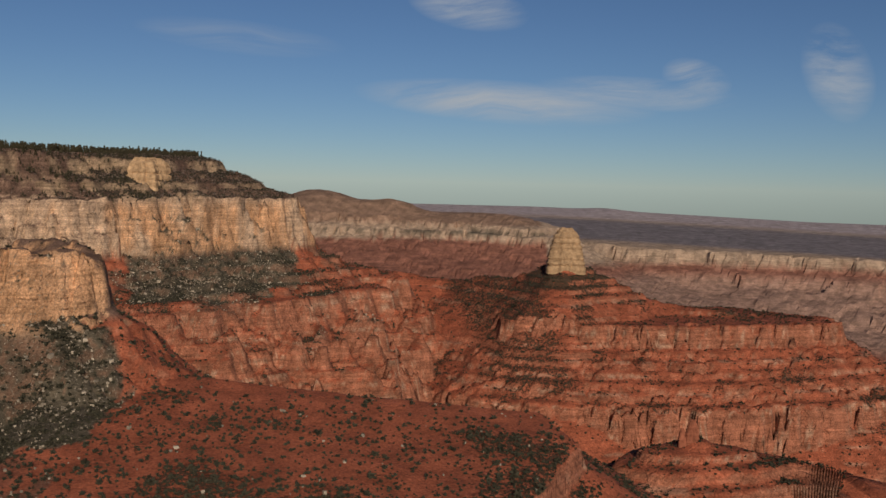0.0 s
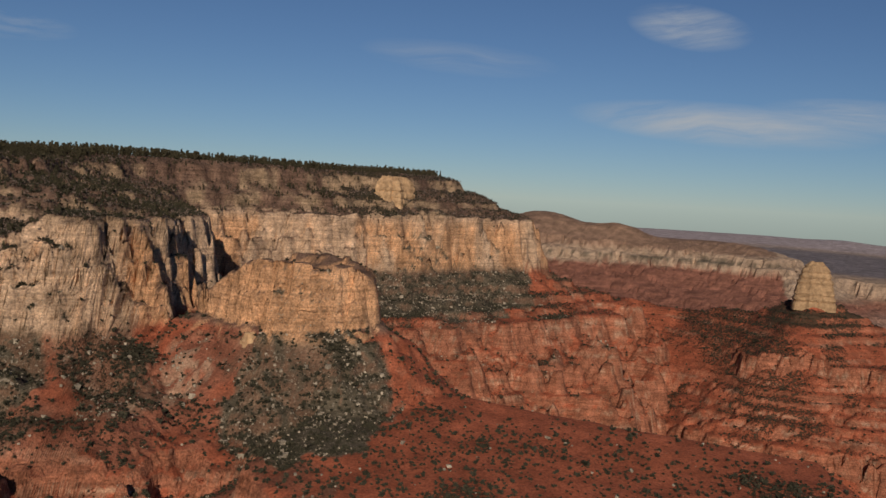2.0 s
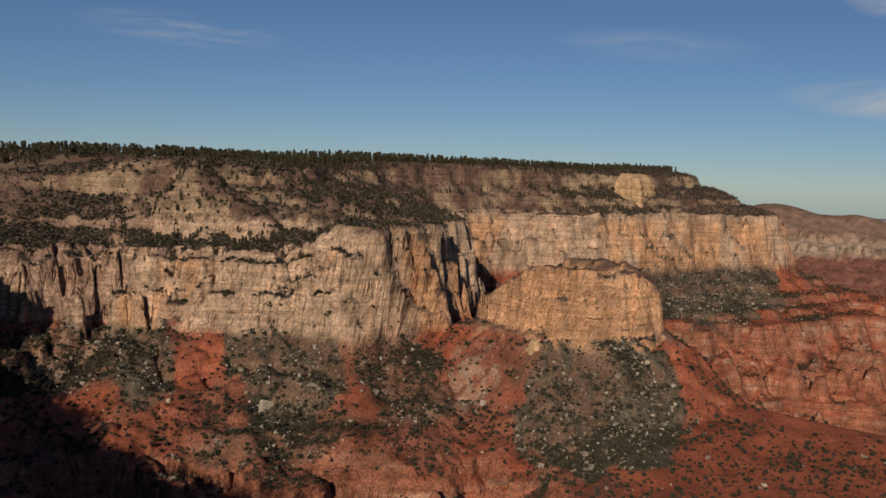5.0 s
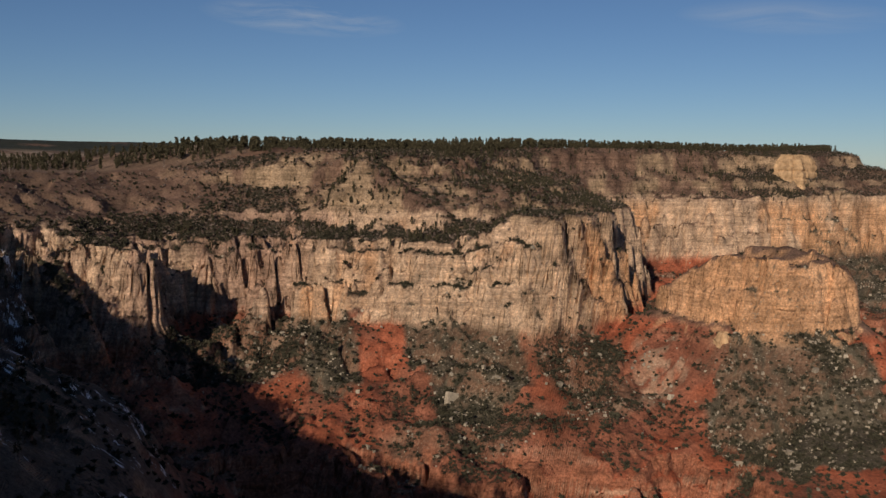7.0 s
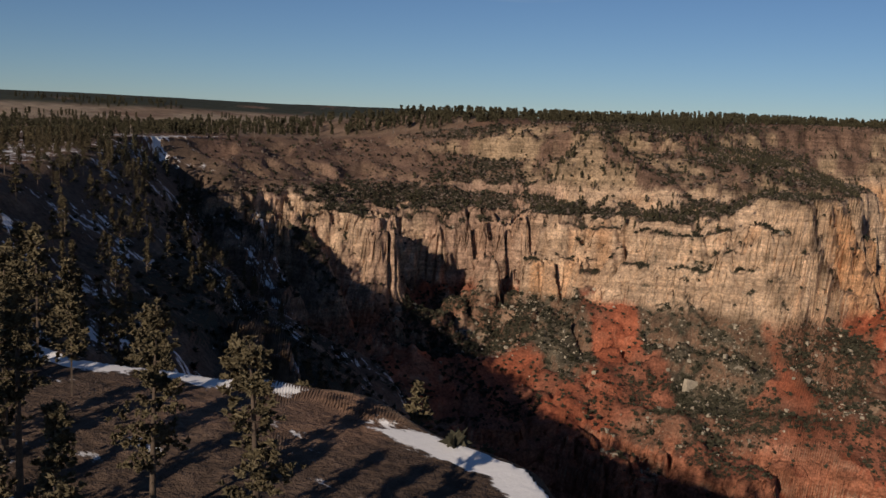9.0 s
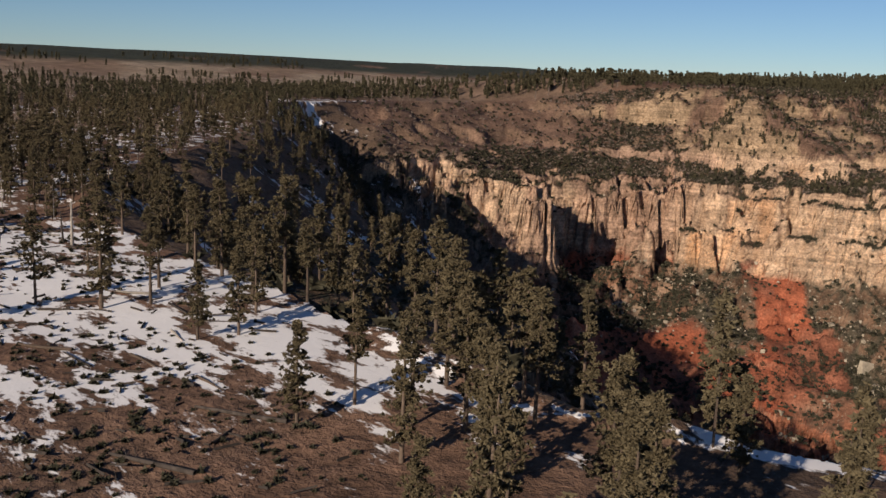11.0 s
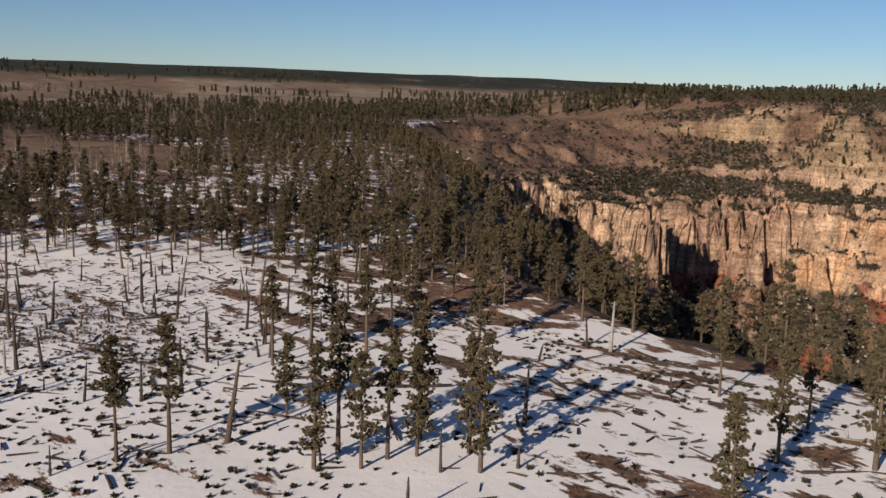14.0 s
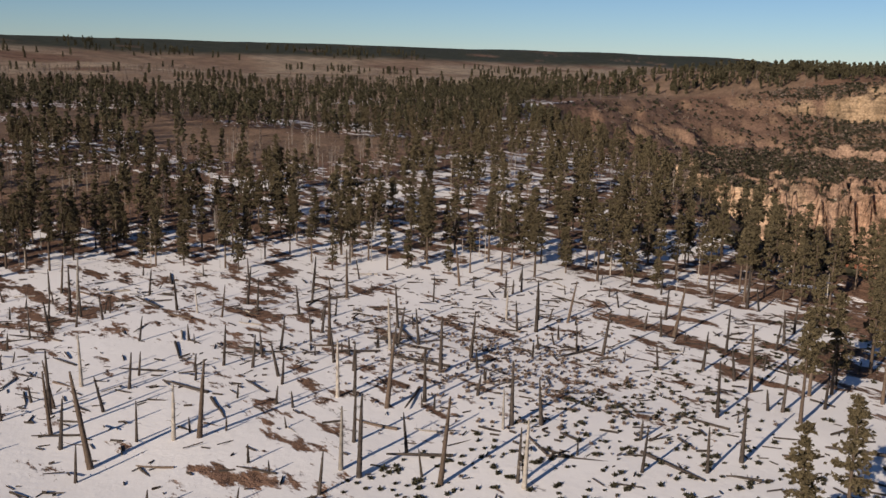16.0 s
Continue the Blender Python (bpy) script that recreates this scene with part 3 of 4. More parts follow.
def terrain_material():
    m, n, l, b = material("weathered_ground")
    pos = n.new("ShaderNodeNewGeometry").outputs["Position"]
    base = node(n, l, "Attribute", attribute="geo").outputs["Color"]
    rocky = node(n, l, "Attribute", attribute="rocky").outputs["Fac"]
    green = node(n, l, "Attribute", attribute="cover").outputs["Fac"]
    white = node(n, l, "Attribute", attribute="snow").outputs["Fac"]
    # beds, broken by upright joints
    flat = node(n, l, "Mapping", [("Vector", pos), ("Scale", (0.010, 0.010, 0.26))])
    beds_ = node(n, l, "TexNoise", [("Vector", flat.outputs[0]), ("Scale", 1.0), ("Roughness", 0.75)], detail=6.0)
    up = node(n, l, "Mapping", [("Vector", pos), ("Scale", (0.060, 0.060, 0.060))])
    streak = node(n, l, "TexNoise", [("Vector", up.outputs[0]), ("Scale", 1.0), ("Roughness", 0.7)], detail=6.0)
    half = node(n, l, "MapRange", [("Value", streak.outputs[0]), ("To Min", 0.28), ("To Max", 0.72)])
    both = node(n, l, "Math", [(0, beds_.outputs[0]), (1, half.outputs[0])], operation="ADD")
    bedk = node(n, l, "MapRange", [("Value", both.outputs[0]), ("From Min", 0.80), ("From Max", 1.20), ("To Min", 0.55), ("To Max", 1.36)])
    wavy = node(n, l, "VectorMath", [(0, streak.outputs["Color"]), (1, (0.8, 0.8, 0.5))], operation="MULTIPLY")
    jv = node(n, l, "VectorMath", [(0, up.outputs[0]), (1, wavy.outputs[0])], operation="ADD")
    joint = n.new("ShaderNodeTexVoronoi")
    joint.feature = "DISTANCE_TO_EDGE"
    joint.inputs["Scale"].default_value = 1.25
    l.new(jv.outputs[0], joint.inputs["Vector"])
    crack = node(n, l, "MapRange", [("Value", joint.outputs["Distance"]), ("From Max", 0.14)])
    crackr = node(n, l, "Math", [(0, crack.outputs[0]), (1, rocky)], operation="MULTIPLY")
    bedm = node(n, l, "Mix", [(0, rocky), (2, 1.0), (3, bedk.outputs[0])])
    # patches and fine grain everywhere
    patch = node(n, l, "TexNoise", [("Vector", pos), ("Scale", 0.035), ("Roughness", 0.6)], detail=6.0)
    patchk = node(n, l, "MapRange", [("Value", patch.outputs[0]), ("From Min", 0.3), ("From Max", 0.7), ("To Min", 0.62), ("To Max", 1.36)])
    fine = node(n, l, "TexNoise", [("Vector", pos), ("Scale", 0.42), ("Roughness", 0.7)], detail=5.0)
    finek = node(n, l, "MapRange", [("Value", fine.outputs[0]), ("From Min", 0.3), ("From Max", 0.7), ("To Min", 0.48), ("To Max", 1.52)])
    k1 = node(n, l, "Math", [(0, bedm.outputs[0]), (1, patchk.outputs[0])], operation="MULTIPLY")
    k2 = node(n, l, "Math", [(0, k1.outputs[0]), (1, finek.outputs[0])], operation="MULTIPLY")
    c1 = node(n, l, "VectorMath", [(0, base), ("Scale", k2.outputs[0])], operation="SCALE")
    # pale rubble on the scree, joints in the rock
    loose = node(n, l, "Attribute", attribute="rubble").outputs["Fac"]
    bits = node(n, l, "TexNoise", [("Vector", pos), ("Scale", 0.34), ("Roughness", 0.8)], detail=4.0)
    bitk = node(n, l, "MapRange", [("Value", bits.outputs[0]), ("From Min", 0.585), ("From Max", 0.63)])
    bitm = node(n, l, "Math", [(0, bitk.outputs[0]), (1, loose)], operation="MULTIPLY")
    c1 = node(n, l, "Mix", [(0, bitm.outputs[0]), (6, c1.outputs[0]), (7, (0.27, 0.215, 0.155, 1))], blend="MIX")
    # low scrub in clumps
    clump = node(n, l, "TexNoise", [("Vector", pos), ("Scale", 0.20), ("Roughness", 0.75)], detail=6.0)
    need = node(n, l, "MapRange", [("Value", green), ("To Min", 0.74), ("To Max", 0.36)])
    over = node(n, l, "Math", [(0, clump.outputs[0]), (1, need.outputs[0])], operation="SUBTRACT")
    scrub = node(n, l, "MapRange", [("Value", over.outputs[0]), ("From Max", 0.05), ("To Max", 0.85)])
    c2 = node(n, l, "Mix", [(0, scrub.outputs[0]), (6, c1.outputs[2]), (7, (0.046, 0.042, 0.026, 1))], blend="MIX")
    # patchy snow, drawn out along the ground
    drawn = node(n, l, "Mapping", [("Vector", pos), ("Rotation", (0, 0, 0.5)), ("Scale", (0.085, 0.21, 0.1))])
    drift = node(n, l, "TexNoise", [("Vector", drawn.outputs[0]), ("Scale", 1.0), ("Roughness", 0.68)], detail=7.0)
    needs = node(n, l, "MapRange", [("Value", white), ("To Min", 0.86), ("To Max", 0.22)])
    overs = node(n, l, "Math", [(0, drift.outputs[0]), (1, needs.outputs[0])], operation="SUBTRACT")
    lying = node(n, l, "MapRange", [("Value", overs.outputs[0]), ("From Max", 0.035)])
    c3 = node(n, l, "Mix", [(0, lying.outputs[0]), (6, c2.outputs[2]), (7, (0.82, 0.755, 0.725, 1))], blend="MIX")
    l.new(c3.outputs[2], b.inputs["Base Color"])
    hi = node(n, l, "Math", [(0, fine.outputs[0]), (1, scrub.outputs[0])], operation="ADD")
    more = node(n, l, "Math", [(0, both.outputs[0]), (1, 1.0)], operation="MULTIPLY")
    hi2 = node(n, l, "Math", [(0, hi.outputs[0]), (1, more.outputs[0])], operation="ADD")
    deep = node(n, l, "Math", [(0, crackr.outputs[0]), (1, 1.1)], operation="MULTIPLY")
    hi2 = node(n, l, "Math", [(0, hi2.outputs[0]), (1, deep.outputs[0])], operation="ADD")
    calm = node(n, l, "MapRange", [("Value", lying.outputs[0]), ("To Min", 0.85), ("To Max", 0.12)])
    bump = node(n, l, "Bump", [("Height", hi2.outputs[0]), ("Distance", 1.2), ("Strength", calm.outputs[0])])
    l.new(bump.outputs[0], b.inputs["Normal"])
    return m


def plain_material(name, colour, spread=0.35, size=0.8, roughness=0.9, islands=False):
    """Colour with grain at two sizes, and with a change from piece to piece."""
    m, n, l, b = material(name, roughness)
    pos = n.new("ShaderNodeNewGeometry")
    a = node(n, l, "TexNoise", [("Vector", pos.outputs["Position"]), ("Scale", size), ("Roughness", 0.65)], detail=5.0)
    k = node(n, l, "MapRange", [("Value", a.outputs[0]), ("From Min", 0.3), ("From Max", 0.7), ("To Min", 1 - spread), ("To Max", 1 + spread)])
    piece = pos.outputs["Random Per Island"] if islands else n.new("ShaderNodeObjectInfo").outputs["Random"]
    k3 = node(n, l, "MapRange", [("Value", piece), ("To Min", 0.72), ("To Max", 1.30)])
    kk = node(n, l, "Math", [(0, k.outputs[0]), (1, k3.outputs[0])], operation="MULTIPLY")
    c = node(n, l, "VectorMath", [(0, colour), ("Scale", kk.outputs[0])], operation="SCALE")
    l.new(c.outputs[0], b.inputs["Base Color"])
    bump = node(n, l, "Bump", [("Height", a.outputs[0]), ("Distance", 0.15), ("Strength", 0.6)])
    l.new(bump.outputs[0], b.inputs["Normal"])
    return m


GROUND = terrain_material()
NEEDLE = plain_material("pine_needles", (0.112, 0.085, 0.048), 0.3, 0.9, 0.85, True)
FAR_NEEDLE = plain_material("conifer_needles", (0.072, 0.060, 0.034), 0.3, 0.3, 0.85, True)
BARK = plain_material("pine_bark", (0.112, 0.078, 0.057), 0.35, 3.0)
CHAR = plain_material("weathered_dead_wood", (0.060, 0.046, 0.038), 0.5, 1.2)
GREY_WOOD = plain_material("bleached_dead_wood", (0.30, 0.255, 0.215), 0.3, 1.5)
BUSH = plain_material("scrub_leaves", (0.054, 0.047, 0.030), 0.3, 0.5, 0.9, True)
BARE = plain_material("bare_twigs", (0.20, 0.145, 0.115), 0.3, 0.4, 0.9, True)
BOULDER = plain_material("pale_boulder_stone", (0.33, 0.265, 0.195), 0.35, 0.3, 0.95, True)
SPIRE = plain_material("pale_sandstone", (0.47, 0.295, 0.16), 0.4, 0.12, 0.95)
RED_STONE = plain_material("red_sandstone", (0.28, 0.095, 0.052), 0.35, 0.15, 0.95)
DARK_STONE = plain_material("near_black_stone", (0.035, 0.024, 0.02), 0.3, 0.3, 0.9)


# ---------------------------------------------------------------- meshes
def sheet(name, faces, verts, mats, smooth=True, which=None, attributes=()):
    """A mesh from arrays of corners (3 or 4 a face)."""
    me = bpy.data.meshes.new(name)
    size = faces.shape[1]
    me.vertices.add(len(verts))
    me.vertices.foreach_set("co", np.ascontiguousarray(verts, dtype=np.float32).ravel())
    me.loops.add(faces.size)
    me.loops.foreach_set("vertex_index", np.ascontiguousarray(faces, dtype=np.int32).ravel())
    me.polygons.add(len(faces))
    me.polygons.foreach_set("loop_start", np.arange(0, faces.size, size, dtype=np.int32))
    for m in mats:
        me.materials.append(m)
    if which is not None:
        me.polygons.foreach_set("material_index", which.astype(np.int32))
    me.update(calc_edges=True)
    me.polygons.foreach_set("use_smooth", np.full(len(faces), smooth))
    for key, kind, data in attributes:
        att = me.attributes.new(key, kind, "POINT")
        att.data.foreach_set("color" if kind == "FLOAT_COLOR" else "value", np.ascontiguousarray(data, dtype=np.float32).ravel())
    me.validate()
    return me


idx = np.arange(NH * RINGS).reshape(NH, RINGS)
quads = np.stack([idx[:-1, :-1], idx[1:, :-1], idx[1:, 1:], idx[:-1, 1:]], -1).reshape(-1, 4)
quads = np.concatenate([quads, np.stack([idx[-1, :-1], idx[0, :-1], idx[0, 1:], idx[-1, 1:]], -1)])
disc = idx[:, 0]
allv = np.stack([vx, vy, vz], -1).reshape(-1, 3)
middle = len(allv)
allv = np.concatenate([allv, [[CENTRE[0], CENTRE[1], height(*CENTRE)]]])


def spread(a):
    a = a.reshape(NH * RINGS, -1)
    return np.concatenate([a, a[:1]])


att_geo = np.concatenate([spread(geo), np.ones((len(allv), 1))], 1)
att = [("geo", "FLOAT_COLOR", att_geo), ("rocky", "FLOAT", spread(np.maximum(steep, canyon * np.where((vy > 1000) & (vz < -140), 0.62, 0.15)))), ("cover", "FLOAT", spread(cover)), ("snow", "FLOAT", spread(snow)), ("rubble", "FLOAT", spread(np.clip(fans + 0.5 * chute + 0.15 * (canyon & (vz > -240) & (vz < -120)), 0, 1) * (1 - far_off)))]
fan_tris = np.stack([np.full(NH, middle), np.roll(disc, -1), disc, disc], -1)


def ground_piece(name, faces, label, category, smooth):
    used, back = np.unique(faces, return_inverse=True)
    me = sheet(name, back.reshape(faces.shape), allv[used], [GROUND], smooth, None, [(k, t, d[used]) for k, t, d in att])
    return tagged(new(name, me), label, category, kind="structure")


fx, fy, fz = (allv[quads[:, 0]] + allv[quads[:, 2]]).T / 2
top_face = spread(on_top.astype(float))[quads].mean(1)[:, 0] > 0.5
far_face = ~top_face & (fy > 2500)
mesa_face = ~top_face & ~far_face & (fx > -60) & (fy > 1300)
side_face = ~top_face & ~far_face & ~mesa_face
ground_piece("ground", quads[top_face], "plateau of brown earth and patchy snow, with forest behind", "ground", True)
ground_piece("canyon_wall", quads[side_face], "pale banded cliffs over olive scree and red earth slopes", "canyon", True)
ground_piece("red_mesa", quads[mesa_face], "red banded sandstone mesa with scrub on its flanks", "mesa", True)
ground_piece("backdrop", quads[far_face], "distant canyon rim and plain with painted haze reaching the horizon", "canyon", False)
hub = sheet("ground", np.stack([np.full(NH, 0), 1 + (np.arange(NH) + 1) % NH, 1 + np.arange(NH)], -1), np.concatenate([allv[middle:], allv[disc]]), [GROUND], True, None,
            [(k, t, np.concatenate([d[middle:], d[disc]])) for k, t, d in att])
tagged(new("ground", hub), "brown slope right below the flight line", "ground", kind="structure")

# ---------------------------------------------------------------- trees and dead wood
def tube(points, radii_, sides=6):
    """A tapered round limb through points: vertices and quads."""
    P = np.array(points, float)
    V, F = [], []
    for k, p in enumerate(P):
        way = P[min(k + 1, len(P) - 1)] - P[max(k - 1, 0)]
        way /= np.linalg.norm(way) + 1e-9
        side = np.cross(way, (0.3, 0.9, 0.2))
        side /= np.linalg.norm(side) + 1e-9
        other = np.cross(way, side)
        for s in range(sides):
            a = 2 * math.pi * s / sides
            V.append(p + radii_[k] * (math.cos(a) * side + math.sin(a) * other))
    for k in range(len(P) - 1):
        for s in range(sides):
            a, b = k * sides + s, k * sides + (s + 1) % sides
            F.append((a, b, b + sides, a + sides))
    V.append(P[-1])
    tip = len(V) - 1
    last = (len(P) - 1) * sides
    F += [(last + s, last + (s + 1) % sides, tip, tip) for s in range(sides)]
    return np.array(V), F


def join(bits):
    V, F, off = [], [], 0
    for v, f in bits:
        V.append(v)
        F += [tuple(i + off for i in q) for q in f]
        off += len(v)
    return np.concatenate(V), F


def quads_mesh(name, V, F, mat, smooth=True):
    me = bpy.data.meshes.new(name)
    me.from_pydata([tuple(v) for v in V], [], [q if q[2] != q[3] else q[:3] for q in F])
    me.materials.append(mat)
    me.polygons.foreach_set("use_smooth", np.full(len(me.polygons), smooth))
    return me


def sprays(rng, centres, sizes, blades):
    """Tufts of needles: blades that point outwards from each centre."""
    n = len(centres) * blades
    c = np.repeat(centres, blades, 0)
    s = np.repeat(sizes, blades)[:, None]
    a = rng.normal(size=(n, 3))
    a[:, 2] = a[:, 2] * 0.55 + 0.15
    a /= np.linalg.norm(a, axis=1)[:, None] + 1e-9
    b = np.cross(a, rng.normal(size=(n, 3)))
    b /= np.linalg.norm(b, axis=1)[:, None] + 1e-9
    start = c - a * s * 0.35
    tri = np.stack([start + b * s * 0.42, start - b * s * 0.42, c + a * s * 0.85 + b * s * rng.uniform(-0.2, 0.2, (n, 1))], 1)
    return tri.reshape(-1, 3), np.arange(n * 3).reshape(-1, 3)


def pine_crown(rng, h, bare, width, tufts, blades, tuft):
    """Centres of the needle tufts of a conifer: whorls of limbs, thinner to the top, with gaps."""
    C, limbs = [], []
    levels = max(5, int(h * (1 - bare) / 0.8))
    for k in range(levels):
        f = (k + rng.uniform(0, 0.6)) / levels
        z = h * (bare + (1 - bare) * f)
        reach = 1.18 * width * (1 - f) ** 0.85 * (0.45 + 0.55 * min(1, f * 4 + 0.3)) + 0.22
        for _ in range(rng.randint(3, 6) if tufts > 60 else rng.randint(2, 4)):
            if rng.rand() < 0.12:
                continue
            a = rng.uniform(0, 2 * math.pi)
            r = reach * rng.uniform(0.65, 1.12)
            end = np.array([math.cos(a) * r, math.sin(a) * r, z + r * rng.uniform(-0.18, 0.2)])
            limbs.append((np.array([0, 0, z - 0.1 * r]), end))
    per = max(1, int(tufts / max(1, len(limbs))))
    for s, e in limbs:
        for j in range(per):
            C.append(s + (e - s) * (0.22 + 0.78 * (j + rng.rand()) / per) + rng.normal(size=3) * (0.30, 0.30, 0.22))
    C.append(np.array([0, 0, h]))
    C.append(np.array([0, 0, h - 0.6]))
    C = np.array(C)
    return sprays(rng, C, tuft * rng.uniform(0.7, 1.3, len(C)), blades), limbs


def pine(rng, h, bare, width, label, tufts=520, blades=7):
    thing = new("pine_tree")
    bend = rng.normal(size=2) * 0.012 * h
    pts = [(bend[0] * f * f, bend[1] * f * f, h * f) for f in (-0.03, 0.25, 0.5, 0.75, 0.98)]
    r0 = 0.017 * h
    (cv, cf), limbs = pine_crown(rng, h, bare, width, tufts, blades, 0.43)
    bits = [tube(pts, [r0 * 1.15, r0 * 0.85, r0 * 0.65, r0 * 0.4, 0.04])]
    for s, e in limbs[::4]:
        bits.append(tube([s, (s + e) / 2 + (0, 0, 0.1), e], [0.07, 0.05, 0.02], 4))
    for _ in range(6):
        a, z = rng.uniform(0, 6.28), h * rng.uniform(0.15, max(bare, 0.2))
        bits.append(tube([(0, 0, z), (math.cos(a) * 0.9, math.sin(a) * 0.9, z + rng.uniform(-0.2, 0.3))], [0.045, 0.015], 4))
    V, F = join(bits)
    trunk = new("trunk", quads_mesh("trunk", V, F, BARK))
    shift_ = np.stack([bend[0] * (cv[:, 2] / h) ** 2, bend[1] * (cv[:, 2] / h) ** 2, 0 * cv[:, 2]], 1)
    crown = new("crown", sheet("crown", cf, cv + shift_, [NEEDLE], False))
    trunk.parent = crown.parent = thing
    return tagged(thing, label, "tree", "pines on the plateau")


def snag(rng, h, mat, label, stubs=6):
    thing = new("dead_tree")
    lean = rng.normal(size=2) * 0.05 * h
    r0 = 0.19 + 0.014 * h
    V, F = tube([(lean[0] * f, lean[1] * f, h * f) for f in (-0.05, 0.3, 0.65, 1.0)], [r0 * 1.2, r0 * 0.9, r0 * 0.75, r0 * 0.35], 7)
    trunk = new("trunk", quads_mesh("trunk", V, F, mat))
    trunk.parent = thing
    bits = []
    for _ in range(stubs):
        f, a = rng.uniform(0.2, 0.95), rng.uniform(0, 6.28)
        p = np.array([lean[0] * f, lean[1] * f, h * f])
        ln = rng.uniform(0.4, 0.16 * h + 0.6) * (1.1 - 0.6 * f)
        bits.append(tube([p, p + (math.cos(a) * ln * 0.6, math.sin(a) * ln * 0.6, ln * 0.1), p + (math.cos(a) * ln, math.sin(a) * ln, ln * rng.uniform(-0.2, 0.4))], [0.06, 0.045, 0.02], 4))
    if bits:
        V, F = join(bits)
        br = new("branch", quads_mesh("branch", V, F, mat))
        br.parent = thing
        tagged(br, kind="stuff")
    return tagged(thing, label, "dead tree", "dead trees in the clearing")


def log_(rng, ln, mat):
    r = 0.14 + 0.012 * ln
    bits = [tube([(ln * f, rng.normal() * 0.06, r * 0.8 + rng.normal() * 0.04) for f in (0, 0.35, 0.7, 1.0)], [r, r * 0.92, r * 0.75, r * 0.5], 7)]
    for _ in range(3):
        f = rng.uniform(0.2, 0.9)
        bits.append(tube([(ln * f, 0, r), (ln * f + 0.3, rng.normal() * 0.5, r + rng.uniform(0.2, 0.9))], [0.05, 0.02], 4))
    V, F = join(bits)
    return tagged(new("fallen_log", quads_mesh("fallen_log", V, F, mat)), "fallen dead trunk lying on the snow", "log", "fallen logs in the clearing")


RT = np.random.RandomState(31)
pines = [pine(RT, h, bare, w, lab) for h, bare, w, lab in (
    (18, 0.42, 2.3, "tall ponderosa pine with a bare lower trunk"), (16, 0.5, 2.0, "slender pine with a small high crown"),
    (15, 0.3, 2.4, "olive green pine with a broad ragged crown"), (13, 0.22, 2.1, "middle-sized pine with a full dull green crown"),
    (17, 0.18, 2.3, "dense dark conifer with limbs far down"), (11, 0.15, 1.7, "young narrow conifer with a pointed crown"))]
snags = [snag(RT, h, m, lab, s) for h, m, lab, s in (
    (10, CHAR, "tall dead trunk standing in the snow", 7), (8, CHAR, "dark burnt dead trunk standing in the snow", 5), (11, BARK, "brown dead trunk with bare broken branches", 14),
    (6, CHAR, "short burnt trunk standing in the snow", 4), (3, CHAR, "broken dark stump standing in the snow", 3), (9, GREY_WOOD, "bleached dead tree with bare pale branches", 16))]
logs = [log_(RT, ln, m) for ln, m in ((9, CHAR), (7, BARK), (11, CHAR), (6, GREY_WOOD), (4, CHAR))]
used_source = set()


def stand(sources, k, x, y, turn, size=1.0, sink=0.0, tilt=0.0, z=None):
    """Put a copy of one of the sources at x, y on the ground."""
    src = sources[k]
    m = pose(x, y, (height(x, y) if z is None else z) - sink, tilt, 0, turn) @ Matrix.Diagonal((size, size, size * RT.uniform(0.93, 1.07), 1))
    if src.name not in used_source:
        used_source.add(src.name)
        src.matrix_basis = m
        return src
    made = copy_thing(src, Matrix())
    made.matrix_basis = m
    return made


CLEARING = [(-708, -112), (-679, -80), (-647, -47), (-613, -24), (-585, -14), (-545, -12), (-500, -14), (-440, -18), (-405, -24), (-340, -60), (-330, -160), (-420, -300), (-700, -300)]
# trees that stand alone in the clearing: x, y, kind
LONE = [(-511, -97, 1), (-509, -91, 0), (-510, -73, 3), (-492, -81, 4), (-494, -76, 0), (-488, -77, 2), (-488, -73, 1), (-486, -70, 3), (-490, -66, 0), (-531, -62, 1), (-536, -51, 0),
        (-534, -48, 2), (-535, -34, 0), (-532, -31, 4), (-527, -46, 1), (-516, -30, 2), (-482, -65, 2), (-477, -68, 4), (-513, -6, 2), (-451, -57, 3), (-455, -40, 2), (-446, -34, 4)]
for x, y, k in LONE:
    stand(pines, k, x, y, RT.uniform(0, 360), RT.uniform(0.92, 1.08))
# unseen pines added south of the near tip so their shadows darken it
for x, y, k in ((-346, -44, 0), (-338, -33, 2), (-331, -47, 4), (-326, -36, 0), (-318, -44, 2), (-312, -33, 3), (-305, -40, 4), (-299, -48, 0), (-342, -56, 4), (-322, -54, 2), (-308, -52, 0), (-293, -42, 2), (-350, -36, 3), (-335, -26, 4), (-316, -24, 2), (-300, -27, 4), (-328, -28, 0)):
    stand(pines, k, x, y, RT.uniform(0, 360), RT.uniform(0.95, 1.1), 0.2)
STANDING = [(-670, -118, 10), (-637, -116, 5), (-620, -133, 9), (-588, -143, 14), (-588, -131, 9), (-586, -128, 12), (-611, -141, 10), (-597, -144, 8), (-585, -146, 5), (-585, -105, 9), (-563, -119, 9), (-576, -102, 12),
            (-613, -99, 6), (-636, -69, 11), (-558, -93, 10), (-543, -105, 9), (-554, -53, 7), (-543, -56, 11), (-535, -60, 7), (-551, -112, 11), (-612, -111, 7), (-640, -89, 7), (-569, -41, 11), (-507, -84, 12), (-497, -18, 9)]
for j, (x, y, h) in enumerate(STANDING):
    k = min(range(6), key=lambda q: abs((10, 8, 11, 6, 3, 9)[q] - h) + 0.5 * RT.rand())
    stand(snags, k, x, y, RT.uniform(0, 360), h / (10, 8, 11, 6, 3, 9)[k])

